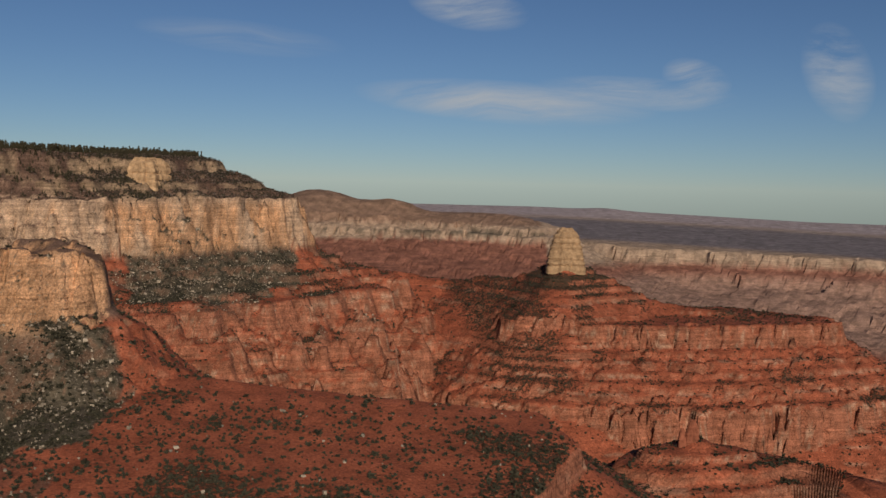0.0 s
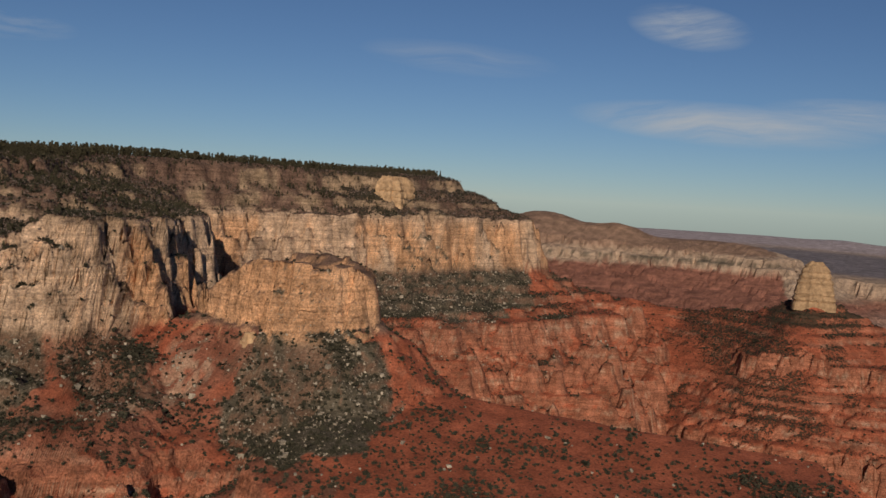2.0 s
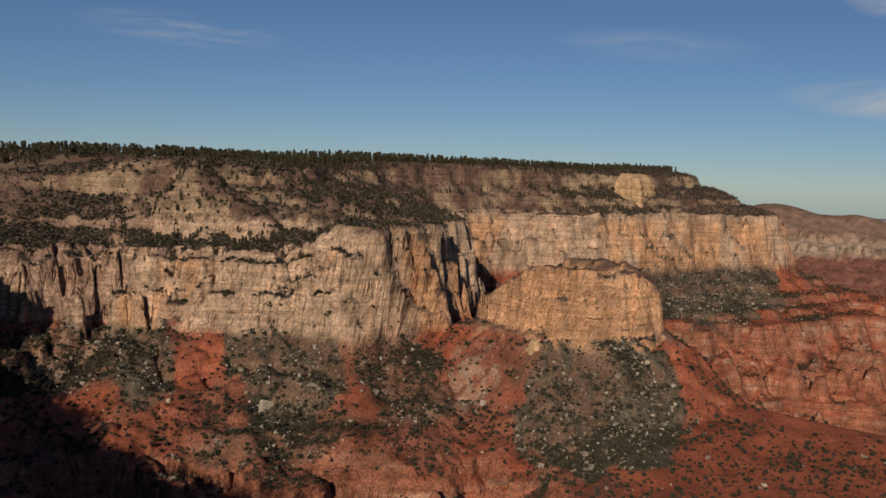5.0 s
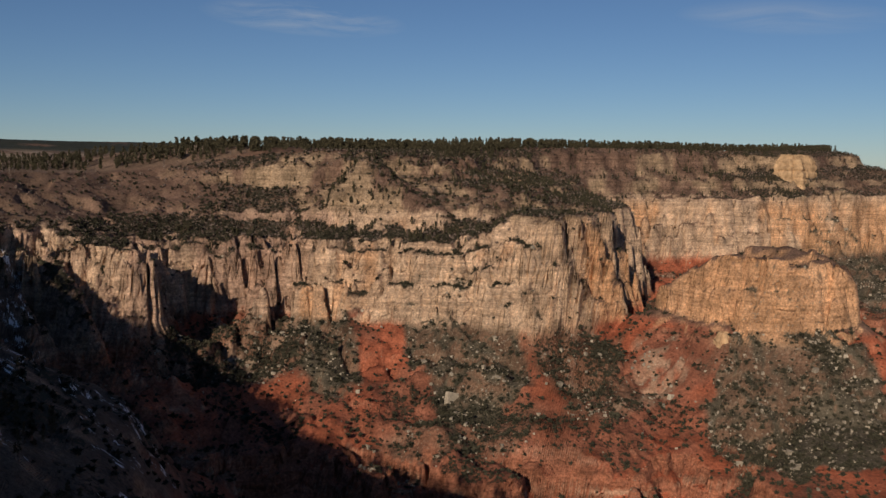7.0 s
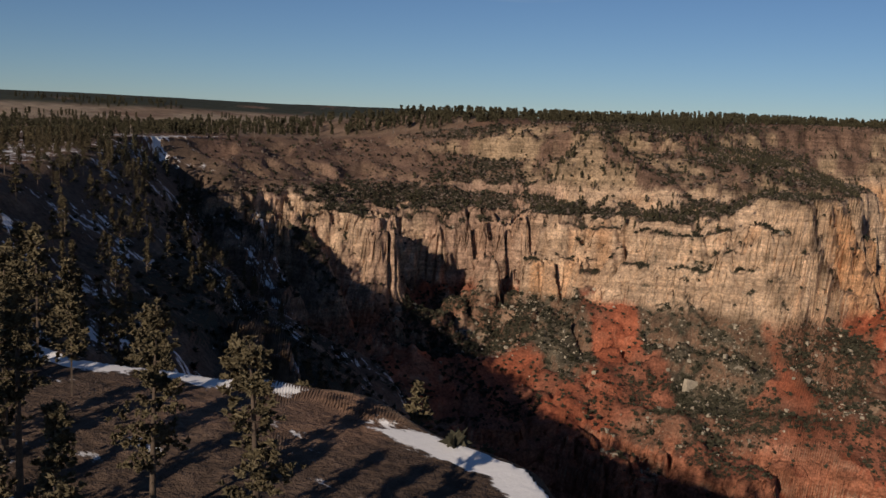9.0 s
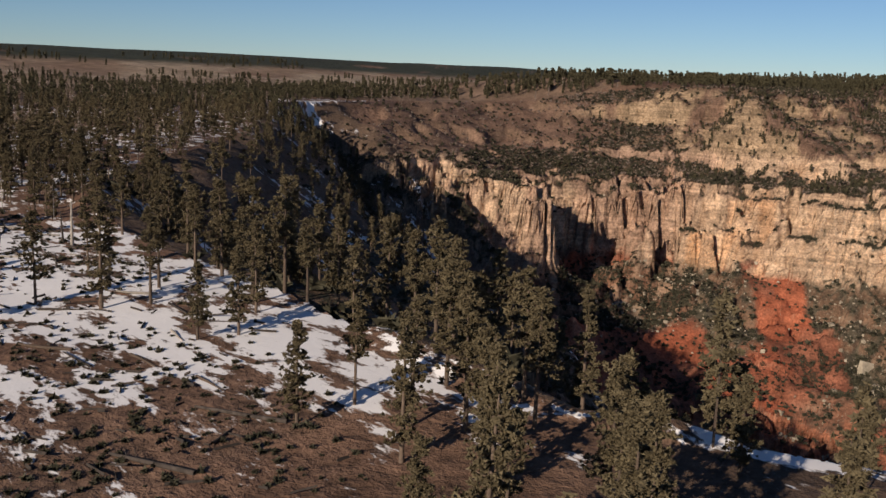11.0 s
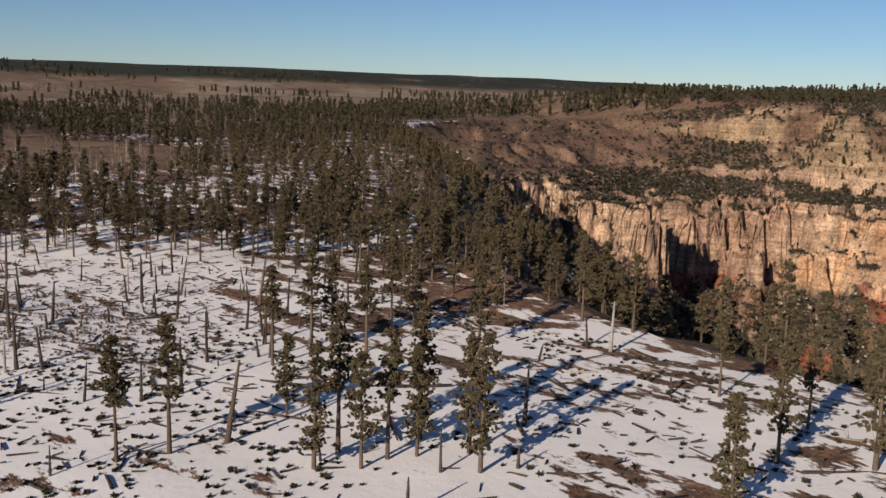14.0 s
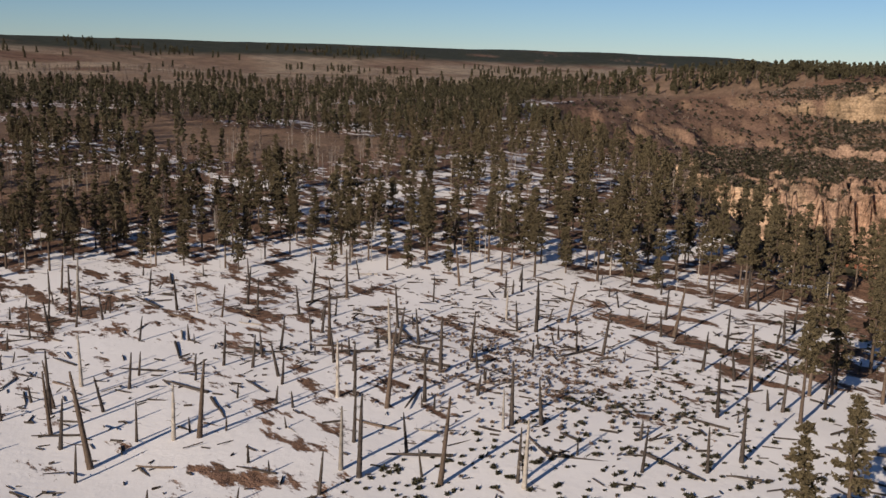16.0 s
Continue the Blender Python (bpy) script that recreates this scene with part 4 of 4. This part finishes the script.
clear = lambda x, y: bool(inside(np.array([x]), np.array([y]), CLEARING)[0])
topland = lambda x, y: bool(inside(np.array([x]), np.array([y]), PLATEAU)[0])

made = 0
while made < 250:                       # more dead trunks and stumps over the clearing
    x, y = RT.uniform(-710, -470), RT.uniform(-190, -10)
    if clear(x, y) and topland(x, y) and RT.rand() < 0.25 + 0.75 * (x < -535):
        k = RT.choice(6, p=[0.06, 0.10, 0.04, 0.27, 0.49, 0.04])
        stand(snags, k, x, y, RT.uniform(0, 360), RT.uniform(0.6, 1.1), 0.0, RT.normal() * 4)
        made += 1
made = 0
while made < 270:                       # fallen logs
    x, y = RT.uniform(-700, -380), RT.uniform(-190, 0)
    if clear(x, y) and topland(x, y):
        stand(logs, RT.randint(5), x, y, (RT.normal() * 35 + 20) + 180 * RT.randint(2), RT.uniform(0.6, 1.1), 0.05)
        made += 1

# the belt of forest round the clearing and along the rim
spots = []


def free(x, y, gap):
    return all((x - a) ** 2 + (y - b) ** 2 > gap * gap for a, b in spots)


bx, by = RT.uniform(-760, -352, 9000), RT.uniform(-220, 40, 9000)
edge, rim = along(bx, by, CLEARING[:9]), along(bx, by, NEAR_RIM)
isin, isup, luck = inside(bx, by, CLEARING), inside(bx, by, PLATEAU), RT.rand(9000)
ok = (~isin & isup & (edge < 62)) | (isup & (rim < 26) & (bx > -480) & (luck < 0.3)) | (~isup & (rim < 30) & (bx < -365) & (luck < 0.8)) | (isin & (bx > -455) & (bx < -395) & (by > -50) & (luck < 0.14))
bz = terrain(bx, by)
for x, y, z in zip(bx[ok], by[ok], bz[ok]):
    if len(spots) < 265 and free(x, y, 4.0):
        spots.append((x, y))
        stand(pines, RT.choice(6, p=[0.22, 0.2, 0.2, 0.16, 0.14, 0.08]), x, y, RT.uniform(0, 360), RT.uniform(0.75, 1.1), 0.3, z=z)


def woods(name, places, heights_, mat, tufts, blades, tuft, bare, width, label, trunks=True, seed=5, variants=8, trunk_mat=None):
    """A far wood as one object of many small trees."""
    rng = np.random.RandomState(seed)
    kinds = []
    for _ in range(variants):
        b = bare * rng.uniform(0.6, 1.3)
        (cv, cf), _l = pine_crown(rng, 1.0 * 14, b, width * rng.uniform(0.8, 1.2), tufts, blades, tuft)
        tv = np.array([(0.16, 0, -0.5), (-0.08, 0.14, -0.5), (-0.08, -0.14, -0.5), (0.05, 0, 12), (-0.03, 0.05, 12), (-0.03, -0.05, 12)])
        tf = np.array([(0, 1, 4), (0, 4, 3), (1, 2, 5), (1, 5, 4), (2, 0, 3), (2, 3, 5)])
        kinds.append((np.concatenate([cv, tv]) / 14, np.concatenate([cf, tf + len(cv)]), np.concatenate([np.zeros(len(cf)), np.ones(len(tf))])))
    V, F, W, off = [], [], [], 0
    for (x, y, z), h in zip(places, heights_):
        v, f, w = kinds[rng.randint(variants)]
        a = rng.uniform(0, 6.28)
        c, s = math.cos(a), math.sin(a)
        V.append(np.stack([x + h * (v[:, 0] * c - v[:, 1] * s), y + h * (v[:, 0] * s + v[:, 1] * c), z + h * v[:, 2]], 1))
        F.append(f + off), W.append(w)
        off += len(v)
    me = sheet(name, np.concatenate(F), np.concatenate(V), [mat, trunk_mat or BARK], False, np.concatenate(W))
    return tagged(new(name, me), label, "forest", kind="stuff")


def sow(count, xs, ys, weight, seed, cap=60):
    """Random places with that weight (0 to 1) over a rectangle."""
    rng = np.random.RandomState(seed)
    out = np.zeros((0, 3))
    for _ in range(cap):
        x, y = rng.uniform(*xs, 6000), rng.uniform(*ys, 6000)
        keep = rng.rand(6000) < weight(x, y)
        x, y = x[keep], y[keep]
        out = np.concatenate([out, np.stack([x, y, terrain(x, y) - 0.2], 1)])
        if len(out) >= count:
            break
    return out[:count]


def mid_weight(x, y):
    top_ = inside(x, y, PLATEAU)
    rim = along(x, y, NEAR_RIM)
    w = top_ * (~inside(x, y, CLEARING)) * (along(x, y, CLEARING[:9]) > 45)
    gapm = np.exp(-((x + 905) / 115) ** 2 - ((y - 52) / 60) ** 2) > 0.45
    w = w * np.where(gapm, 0.02, 1.0) * ramp(rough(x, y, 90, 141, 3), -0.55, -0.1)
    return np.maximum(w, (~top_) * (rim < 190) * (y < 470) * (x < -330) * (0.38 * ramp(-rim, -160, -40) + 0.14) * (along(x, y, [(-600, 205), (-430, 40)]) > 26))


p = sow(900, (-960, -330), (-260, 330), mid_weight, 3)
woods("forest", p, np.random.RandomState(4).uniform(10, 18, len(p)), NEEDLE, 120, 5, 0.74, 0.32, 2.1, "dense olive green pine forest on the plateau and its shaded slope")
p = sow(2600, (-1450, -900), (-420, 560), lambda x, y: mid_weight(x, y) * (along(x, y, NEAR_RIM) > 0) * (1 - 0.75 * ramp(rough(x, y, 130, 143, 3), 0.05, 0.3)), 6)
woods("forest", p, np.random.RandomState(7).uniform(9, 17, len(p)), FAR_NEEDLE, 30, 3, 1.6, 0.25, 2.2, "darker conifer wood behind a brown meadow on the plateau", seed=8)


def rim_weight(x, y):
    top_ = inside(x, y, PLATEAU)
    rim = along(x, y, FAR_RIM)
    return top_ * np.where(y > 860, ramp(-rim, -220, -60) * 0.9 + 0.1, ramp(-rim, -330, -230) * ramp(rim, 30, 70) * ramp(rough(x, y, 60, 145, 3), -0.3, 0.1))


p = sow(3300, (-1700, -540), (560, 2500), rim_weight, 9)
woods("forest", p, np.random.RandomState(10).uniform(9, 16, len(p)), FAR_NEEDLE, 14, 3, 2.6, 0.18, 2.6, "dark conifers along the top of the far mesa", seed=11)
p = sow(700, (-2500, -1250), (-300, 1500), lambda x, y: inside(x, y, PLATEAU) * ramp(rough(x, y, 200, 147, 3), 0.02, 0.3), 12)
woods("forest", p, np.random.RandomState(13).uniform(8, 13, len(p)), FAR_NEEDLE, 10, 3, 2.8, 0.1, 2.4, "scattered dark conifers on the far tan hills", seed=14)
p = sow(1500, (-1750, -560), (-200, 900), lambda x, y: inside(x, y, PLATEAU) * (~inside(x, y, CLEARING)) * ramp(rough(x, y, 120, 149, 3), -0.1, 0.2), 15)
woods("bare_trees", p, np.random.RandomState(16).uniform(7, 13, len(p)), BARE, 9, 2, 1.3, 0.45, 1.2, "leafless pale aspens and dead trunks among the conifers", seed=17, trunk_mat=GREY_WOOD)

p = sow(420, (-900, -520), (-230, 120), lambda x, y: inside(x, y, PLATEAU) * (~inside(x, y, CLEARING)) * 0.6, 18)
woods("bare_trees", p, np.random.RandomState(19).uniform(6, 14, len(p)), BARE, 26, 2, 0.55, 0.5, 1.0, "leafless grey and brown dead trees among the pines", seed=20, trunk_mat=GREY_WOOD)

p = sow(1900, (-1060, -560), (560, 2000), lambda x, y: inside(x, y, LIP) * (~inside(x, y, PLATEAU)) * (0.12 + 0.88 * ramp(rough(x, y, 55, 157, 3), -0.05, 0.25)) * (1 - ramp(-x, 985, 1060) * ramp(-y, -880, -800)), 31)
woods("forest", p, np.random.RandomState(32).uniform(4, 9, len(p)), FAR_NEEDLE, 12, 3, 2.4, 0.12, 2.8, "small dark pines scattered over the ledges above the cliff", seed=33)

# sticks and broken branches on the snow
rs = np.random.RandomState(23)
sticks = []
while len(sticks) < 2600:
    x, y = rs.uniform(-720, -370, 500), rs.uniform(-200, 0, 500)
    ok = inside(x, y, CLEARING) & inside(x, y, PLATEAU) & (rs.rand(500) < 0.25 + 0.75 * ramp(rough(x, y, 30, 153, 2), -0.2, 0.3))
    sticks += list(zip(x[ok], y[ok]))
sticks = np.array(sticks[:2600])
sz = terrain(sticks[:, 0], sticks[:, 1])
ang, ln = rs.normal(0.35, 0.8, 2600), rs.gamma(2.0, 0.75, 2600) + 0.3
ex, ey, wd = np.cos(ang) * ln / 2, np.sin(ang) * ln / 2, rs.uniform(0.05, 0.13, 2600)
nx, ny = -np.sin(ang) * wd, np.cos(ang) * wd
lift_ = np.abs(rs.normal(0, 0.25, 2600)) * (rs.rand(2600) < 0.4)
sv = np.stack([np.stack([sticks[:, 0] - ex + nx, sticks[:, 1] - ey + ny, sz + 0.02], 1), np.stack([sticks[:, 0] - ex - nx, sticks[:, 1] - ey - ny, sz + 0.02], 1), np.stack([sticks[:, 0] - ex, sticks[:, 1] - ey, sz + 0.04 + 2.2 * wd], 1),
               np.stack([sticks[:, 0] + ex + nx, sticks[:, 1] + ey + ny, sz + 0.02 + lift_ * ln], 1), np.stack([sticks[:, 0] + ex - nx, sticks[:, 1] + ey - ny, sz + 0.02 + lift_ * ln], 1), np.stack([sticks[:, 0] + ex, sticks[:, 1] + ey, sz + 0.04 + 2.2 * wd + lift_ * ln], 1)], 1).reshape(-1, 3)
sf = (np.array([(0, 3, 5), (0, 5, 2), (1, 2, 5), (1, 5, 4), (0, 2, 1), (3, 4, 5)])[None] + 6 * np.arange(2600)[:, None, None]).reshape(-1, 3)
tagged(new("branches", sheet("branches", sf, sv, [CHAR], False)), "dark sticks and broken branches scattered on the snow", "branches", kind="stuff")

# ---------------------------------------------------------------- scrub and boulders on the canyon's slopes
def clumps(name, places, sizes, mat, blades, label, category, seed=3, lift=0.3):
    rng = np.random.RandomState(seed)
    v, f = sprays(rng, places + np.stack([0 * sizes, 0 * sizes, sizes * lift], 1), sizes, blades)
    return tagged(new(name, sheet(name, f, v, [mat], False)), label, category, kind="stuff")


flatv = allv[:-1]
rr_ = np.random.RandomState(77)
area = (pick * np.gradient(heads)[:, None] * np.gradient(pick, axis=1)).ravel()
cov = (cover * (1 + 0.8 * in_lip) * (1 - 0.6 * steep) * canyon * (far_off < 0.1)).ravel() ** 1.3 * (np.hypot(vx, vy).ravel() < 2450) * ((vz.ravel() > -520))
w = np.clip(area, 0, 60) * cov * (1 + 1.5 * fans.ravel()) * (1 + 1.5 * (flatv[:, 1] < 1250) * (flatv[:, 1] > 500))
pickv = rr_.choice(len(w), 70000, p=w / w.sum())
pl = flatv[pickv] + np.concatenate([rr_.normal(size=(70000, 2)) * 1.0, np.zeros((70000, 1))], 1)
up_ = in_lip.ravel()[pickv]
clumps("scrub", pl[~up_], rr_.gamma(4.0, 0.45, (~up_).sum()) + 0.7, BUSH, 9, "dark juniper scrub dotted over the red and olive slopes", "shrub")
clumps("scrub", pl[up_][::2], rr_.uniform(1.4, 3.6, up_.sum())[::2], BUSH, 10, "dark scrub and small pines on the ledges above the cliff", "shrub", seed=4, lift=0.6)
clumps("scrub", pl[up_][1::2], rr_.uniform(1.2, 3.0, up_.sum())[1::2], BARE, 8, "leafless brown brush on the slope above the cliff", "shrub", seed=5, lift=0.5)
shrub_xy = np.stack([rr_.uniform(-560, -370, 7000), rr_.uniform(-170, 0, 7000)], 1)
keep = inside(shrub_xy[:, 0], shrub_xy[:, 1], CLEARING) & (rr_.rand(7000) < 0.15 + 0.85 * ramp(rough(shrub_xy[:, 0], shrub_xy[:, 1], 40, 151, 2), -0.2, 0.3))
sx = shrub_xy[keep]
clumps("low_shrubs", np.column_stack([sx, terrain(sx[:, 0], sx[:, 1])]), rr_.uniform(0.3, 0.85, len(sx)), BUSH, 18, "low dark evergreen shrubs poking through the snow", "shrub", seed=6, lift=0.15)

brush = np.stack([rr_.normal(-580, 20, 900), rr_.normal(-75, 12, 900)], 1)
clumps("bare_brush", np.column_stack([brush, terrain(brush[:, 0], brush[:, 1])]), rr_.uniform(0.25, 0.6, 900), BARE, 14, "thin leafless brown brush growing through the snow", "shrub", seed=8, lift=0.7)


def stones(name, places, sizes, mat, label, seed=1):
    """Loose blocks: cut-off cubes with their corners pushed about."""
    rng = np.random.RandomState(seed)
    box = np.array([(i, j, k) for i in (-1, 1) for j in (-1, 1) for k in (-1, 1)], float)
    faces_ = np.array([(0, 1, 3, 2), (4, 6, 7, 5), (0, 4, 5, 1), (2, 3, 7, 6), (0, 2, 6, 4), (1, 5, 7, 3)])
    V, F = [], []
    for q, (pnt, s) in enumerate(zip(places, sizes)):
        b_ = box * rng.uniform(0.55, 1.0, 3) + rng.normal(size=(8, 3)) * 0.22
        a = rng.uniform(0, 6.28)
        r = np.array([[math.cos(a), -math.sin(a), 0], [math.sin(a), math.cos(a), 0], [0, 0, 1]])
        V.append(pnt + (b_ @ r.T) * s * 0.5 + (0, 0, s * 0.2))
        F.append(faces_ + 8 * q)
    return tagged(new(name, sheet(name, np.concatenate(F), np.concatenate(V), [mat], False)), label, "boulders", kind="stuff")


talus = (fans * (1 - steep) * (0.3 + ramp(n2, 0, 0.4)) + 0.02 * (vz < -125) * (vz > -235) * canyon * (vx < 120) + 1.6 * chute * (1 - steep)).ravel() * np.clip(area, 0, 60) * (flatv[:, 1] < 2100) * (flatv[:, 1] > 560)
pk = rr_.choice(len(talus), 5000, p=talus / talus.sum())
stones("boulders", flatv[pk], np.minimum(0.7 + rr_.gamma(1.1, 0.75, 5000), 6.5), BOULDER, "pale fallen blocks strewn over the scree slopes")
big = (-645, 712)
stones("boulder", np.array([(big[0], big[1], height(*big))]), np.array([13.0]), BOULDER, "one large pale block on the olive scree", 9)["kind"] = ""


# ---------------------------------------------------------------- rock towers
def tower(name, x, y, foot, top_z, wide, deep, mat, label, seed, bite=0.16, levels=26, seg=44, taper=(1.04, 0.98, 0.9, 0.78, 0.64, 0.34), turn=0.0):
    """A standing rock: stacked beds with creased sides and a broken top."""
    rng = np.random.RandomState(seed)
    crease = rng.normal(size=seg) * 0.5 + np.repeat(rng.normal(size=seg // 4), 4)
    V, F = [], []
    for k in range(levels):
        f = k / (levels - 1)
        s = np.interp(f, np.linspace(0, 1, len(taper)), taper) + 0.035 * math.sin(k * 2.1 + seed) + rng.normal() * 0.015
        for j in range(seg):
            a = 2 * math.pi * j / seg
            sq = 1 / max(abs(math.cos(a)), abs(math.sin(a))) ** 0.55
            r = s * sq * (1 + bite * 0.5 * crease[j] * (0.6 + 0.4 * math.sin(3 * f + j)))
            px, py = r * wide * math.cos(a), r * deep * math.sin(a)
            c, sn = math.cos(turn), math.sin(turn)
            V.append((x + px * c - py * sn, y + px * sn + py * c, foot + (top_z - foot) * (f ** 0.92) + (rng.normal() * 0.012 * (top_z - foot) if 0 < f else 0)))
    for k in range(levels - 1):
        for j in range(seg):
            a, b = k * seg + j, k * seg + (j + 1) % seg
            F.append((a, b, b + seg, a + seg))
    V.append((x, y, top_z + 1))
    F += [((levels - 1) * seg + j, (levels - 1) * seg + (j + 1) % seg, len(V) - 1, len(V) - 1) for j in range(seg)]
    return tagged(new(name, quads_mesh(name, V, F, mat, False)), label, "rock")


tower("rock_spire", 268, 2075, -180, -82, 41, 33, SPIRE, "pale sandstone spire standing on a red cone", 3)
tower("rock_tower", 302, 1118, -300, -263, 9, 8, RED_STONE, "squat red rock tower on the red spur", 5, 0.2)
tower("rock_tower", 289, 1114, -300, -272, 5, 5, RED_STONE, "squat red rock tower on the red spur", 6, 0.2)
tower("rock_pinnacle", 118, 836, -275, -229, 6.5, 6, DARK_STONE, "dark rounded rock pinnacle at the shelf's end", 8, 0.12, taper=(1.0, 1.0, 0.95, 0.75, 0.9, 0.5))
for x, y, low, top_z, wide, mat, label, seed in (
        (-594, 1912, -45, 44, 33, SPIRE, "pale castle-shaped crag below the mesa top", 17), (-352, 935, -150, -118, 8, SPIRE, "pale pillar at the foot of the amber buttress", 21), (-440, 872, -165, -132, 11, SPIRE, "pale block at the foot of the amber buttress", 22),
        (-548, 662, -250, -214, 9, RED_STONE, "red rock tower above the shaded gorge", 23), (-566, 655, -252, -218, 8, RED_STONE, "red rock tower above the shaded gorge", 24),
        (-600, 650, -250, -216, 10, RED_STONE, "red rock tower above the shaded gorge", 25), (-522, 668, -250, -216, 7, RED_STONE, "red rock tower above the shaded gorge", 26),
        (-480, 690, -250, -214, 9, RED_STONE, "red rock tower above the shaded gorge", 27)):
    ground_z = height(x, y)
    tower("crag" if mat is SPIRE else "rock_tower", x, y, min(low, ground_z - 6), top_z if seed == 17 else min(top_z, ground_z + (12 if mat is SPIRE else 26)), wide, wide * 0.9, mat, label, seed, 0.3, 20, 40, (1.1, 1.06, 1.0, 0.94, 0.84, 0.62) if seed == 17 else (1.1, 1.05, 0.95, 0.85, 0.7, 0.4))
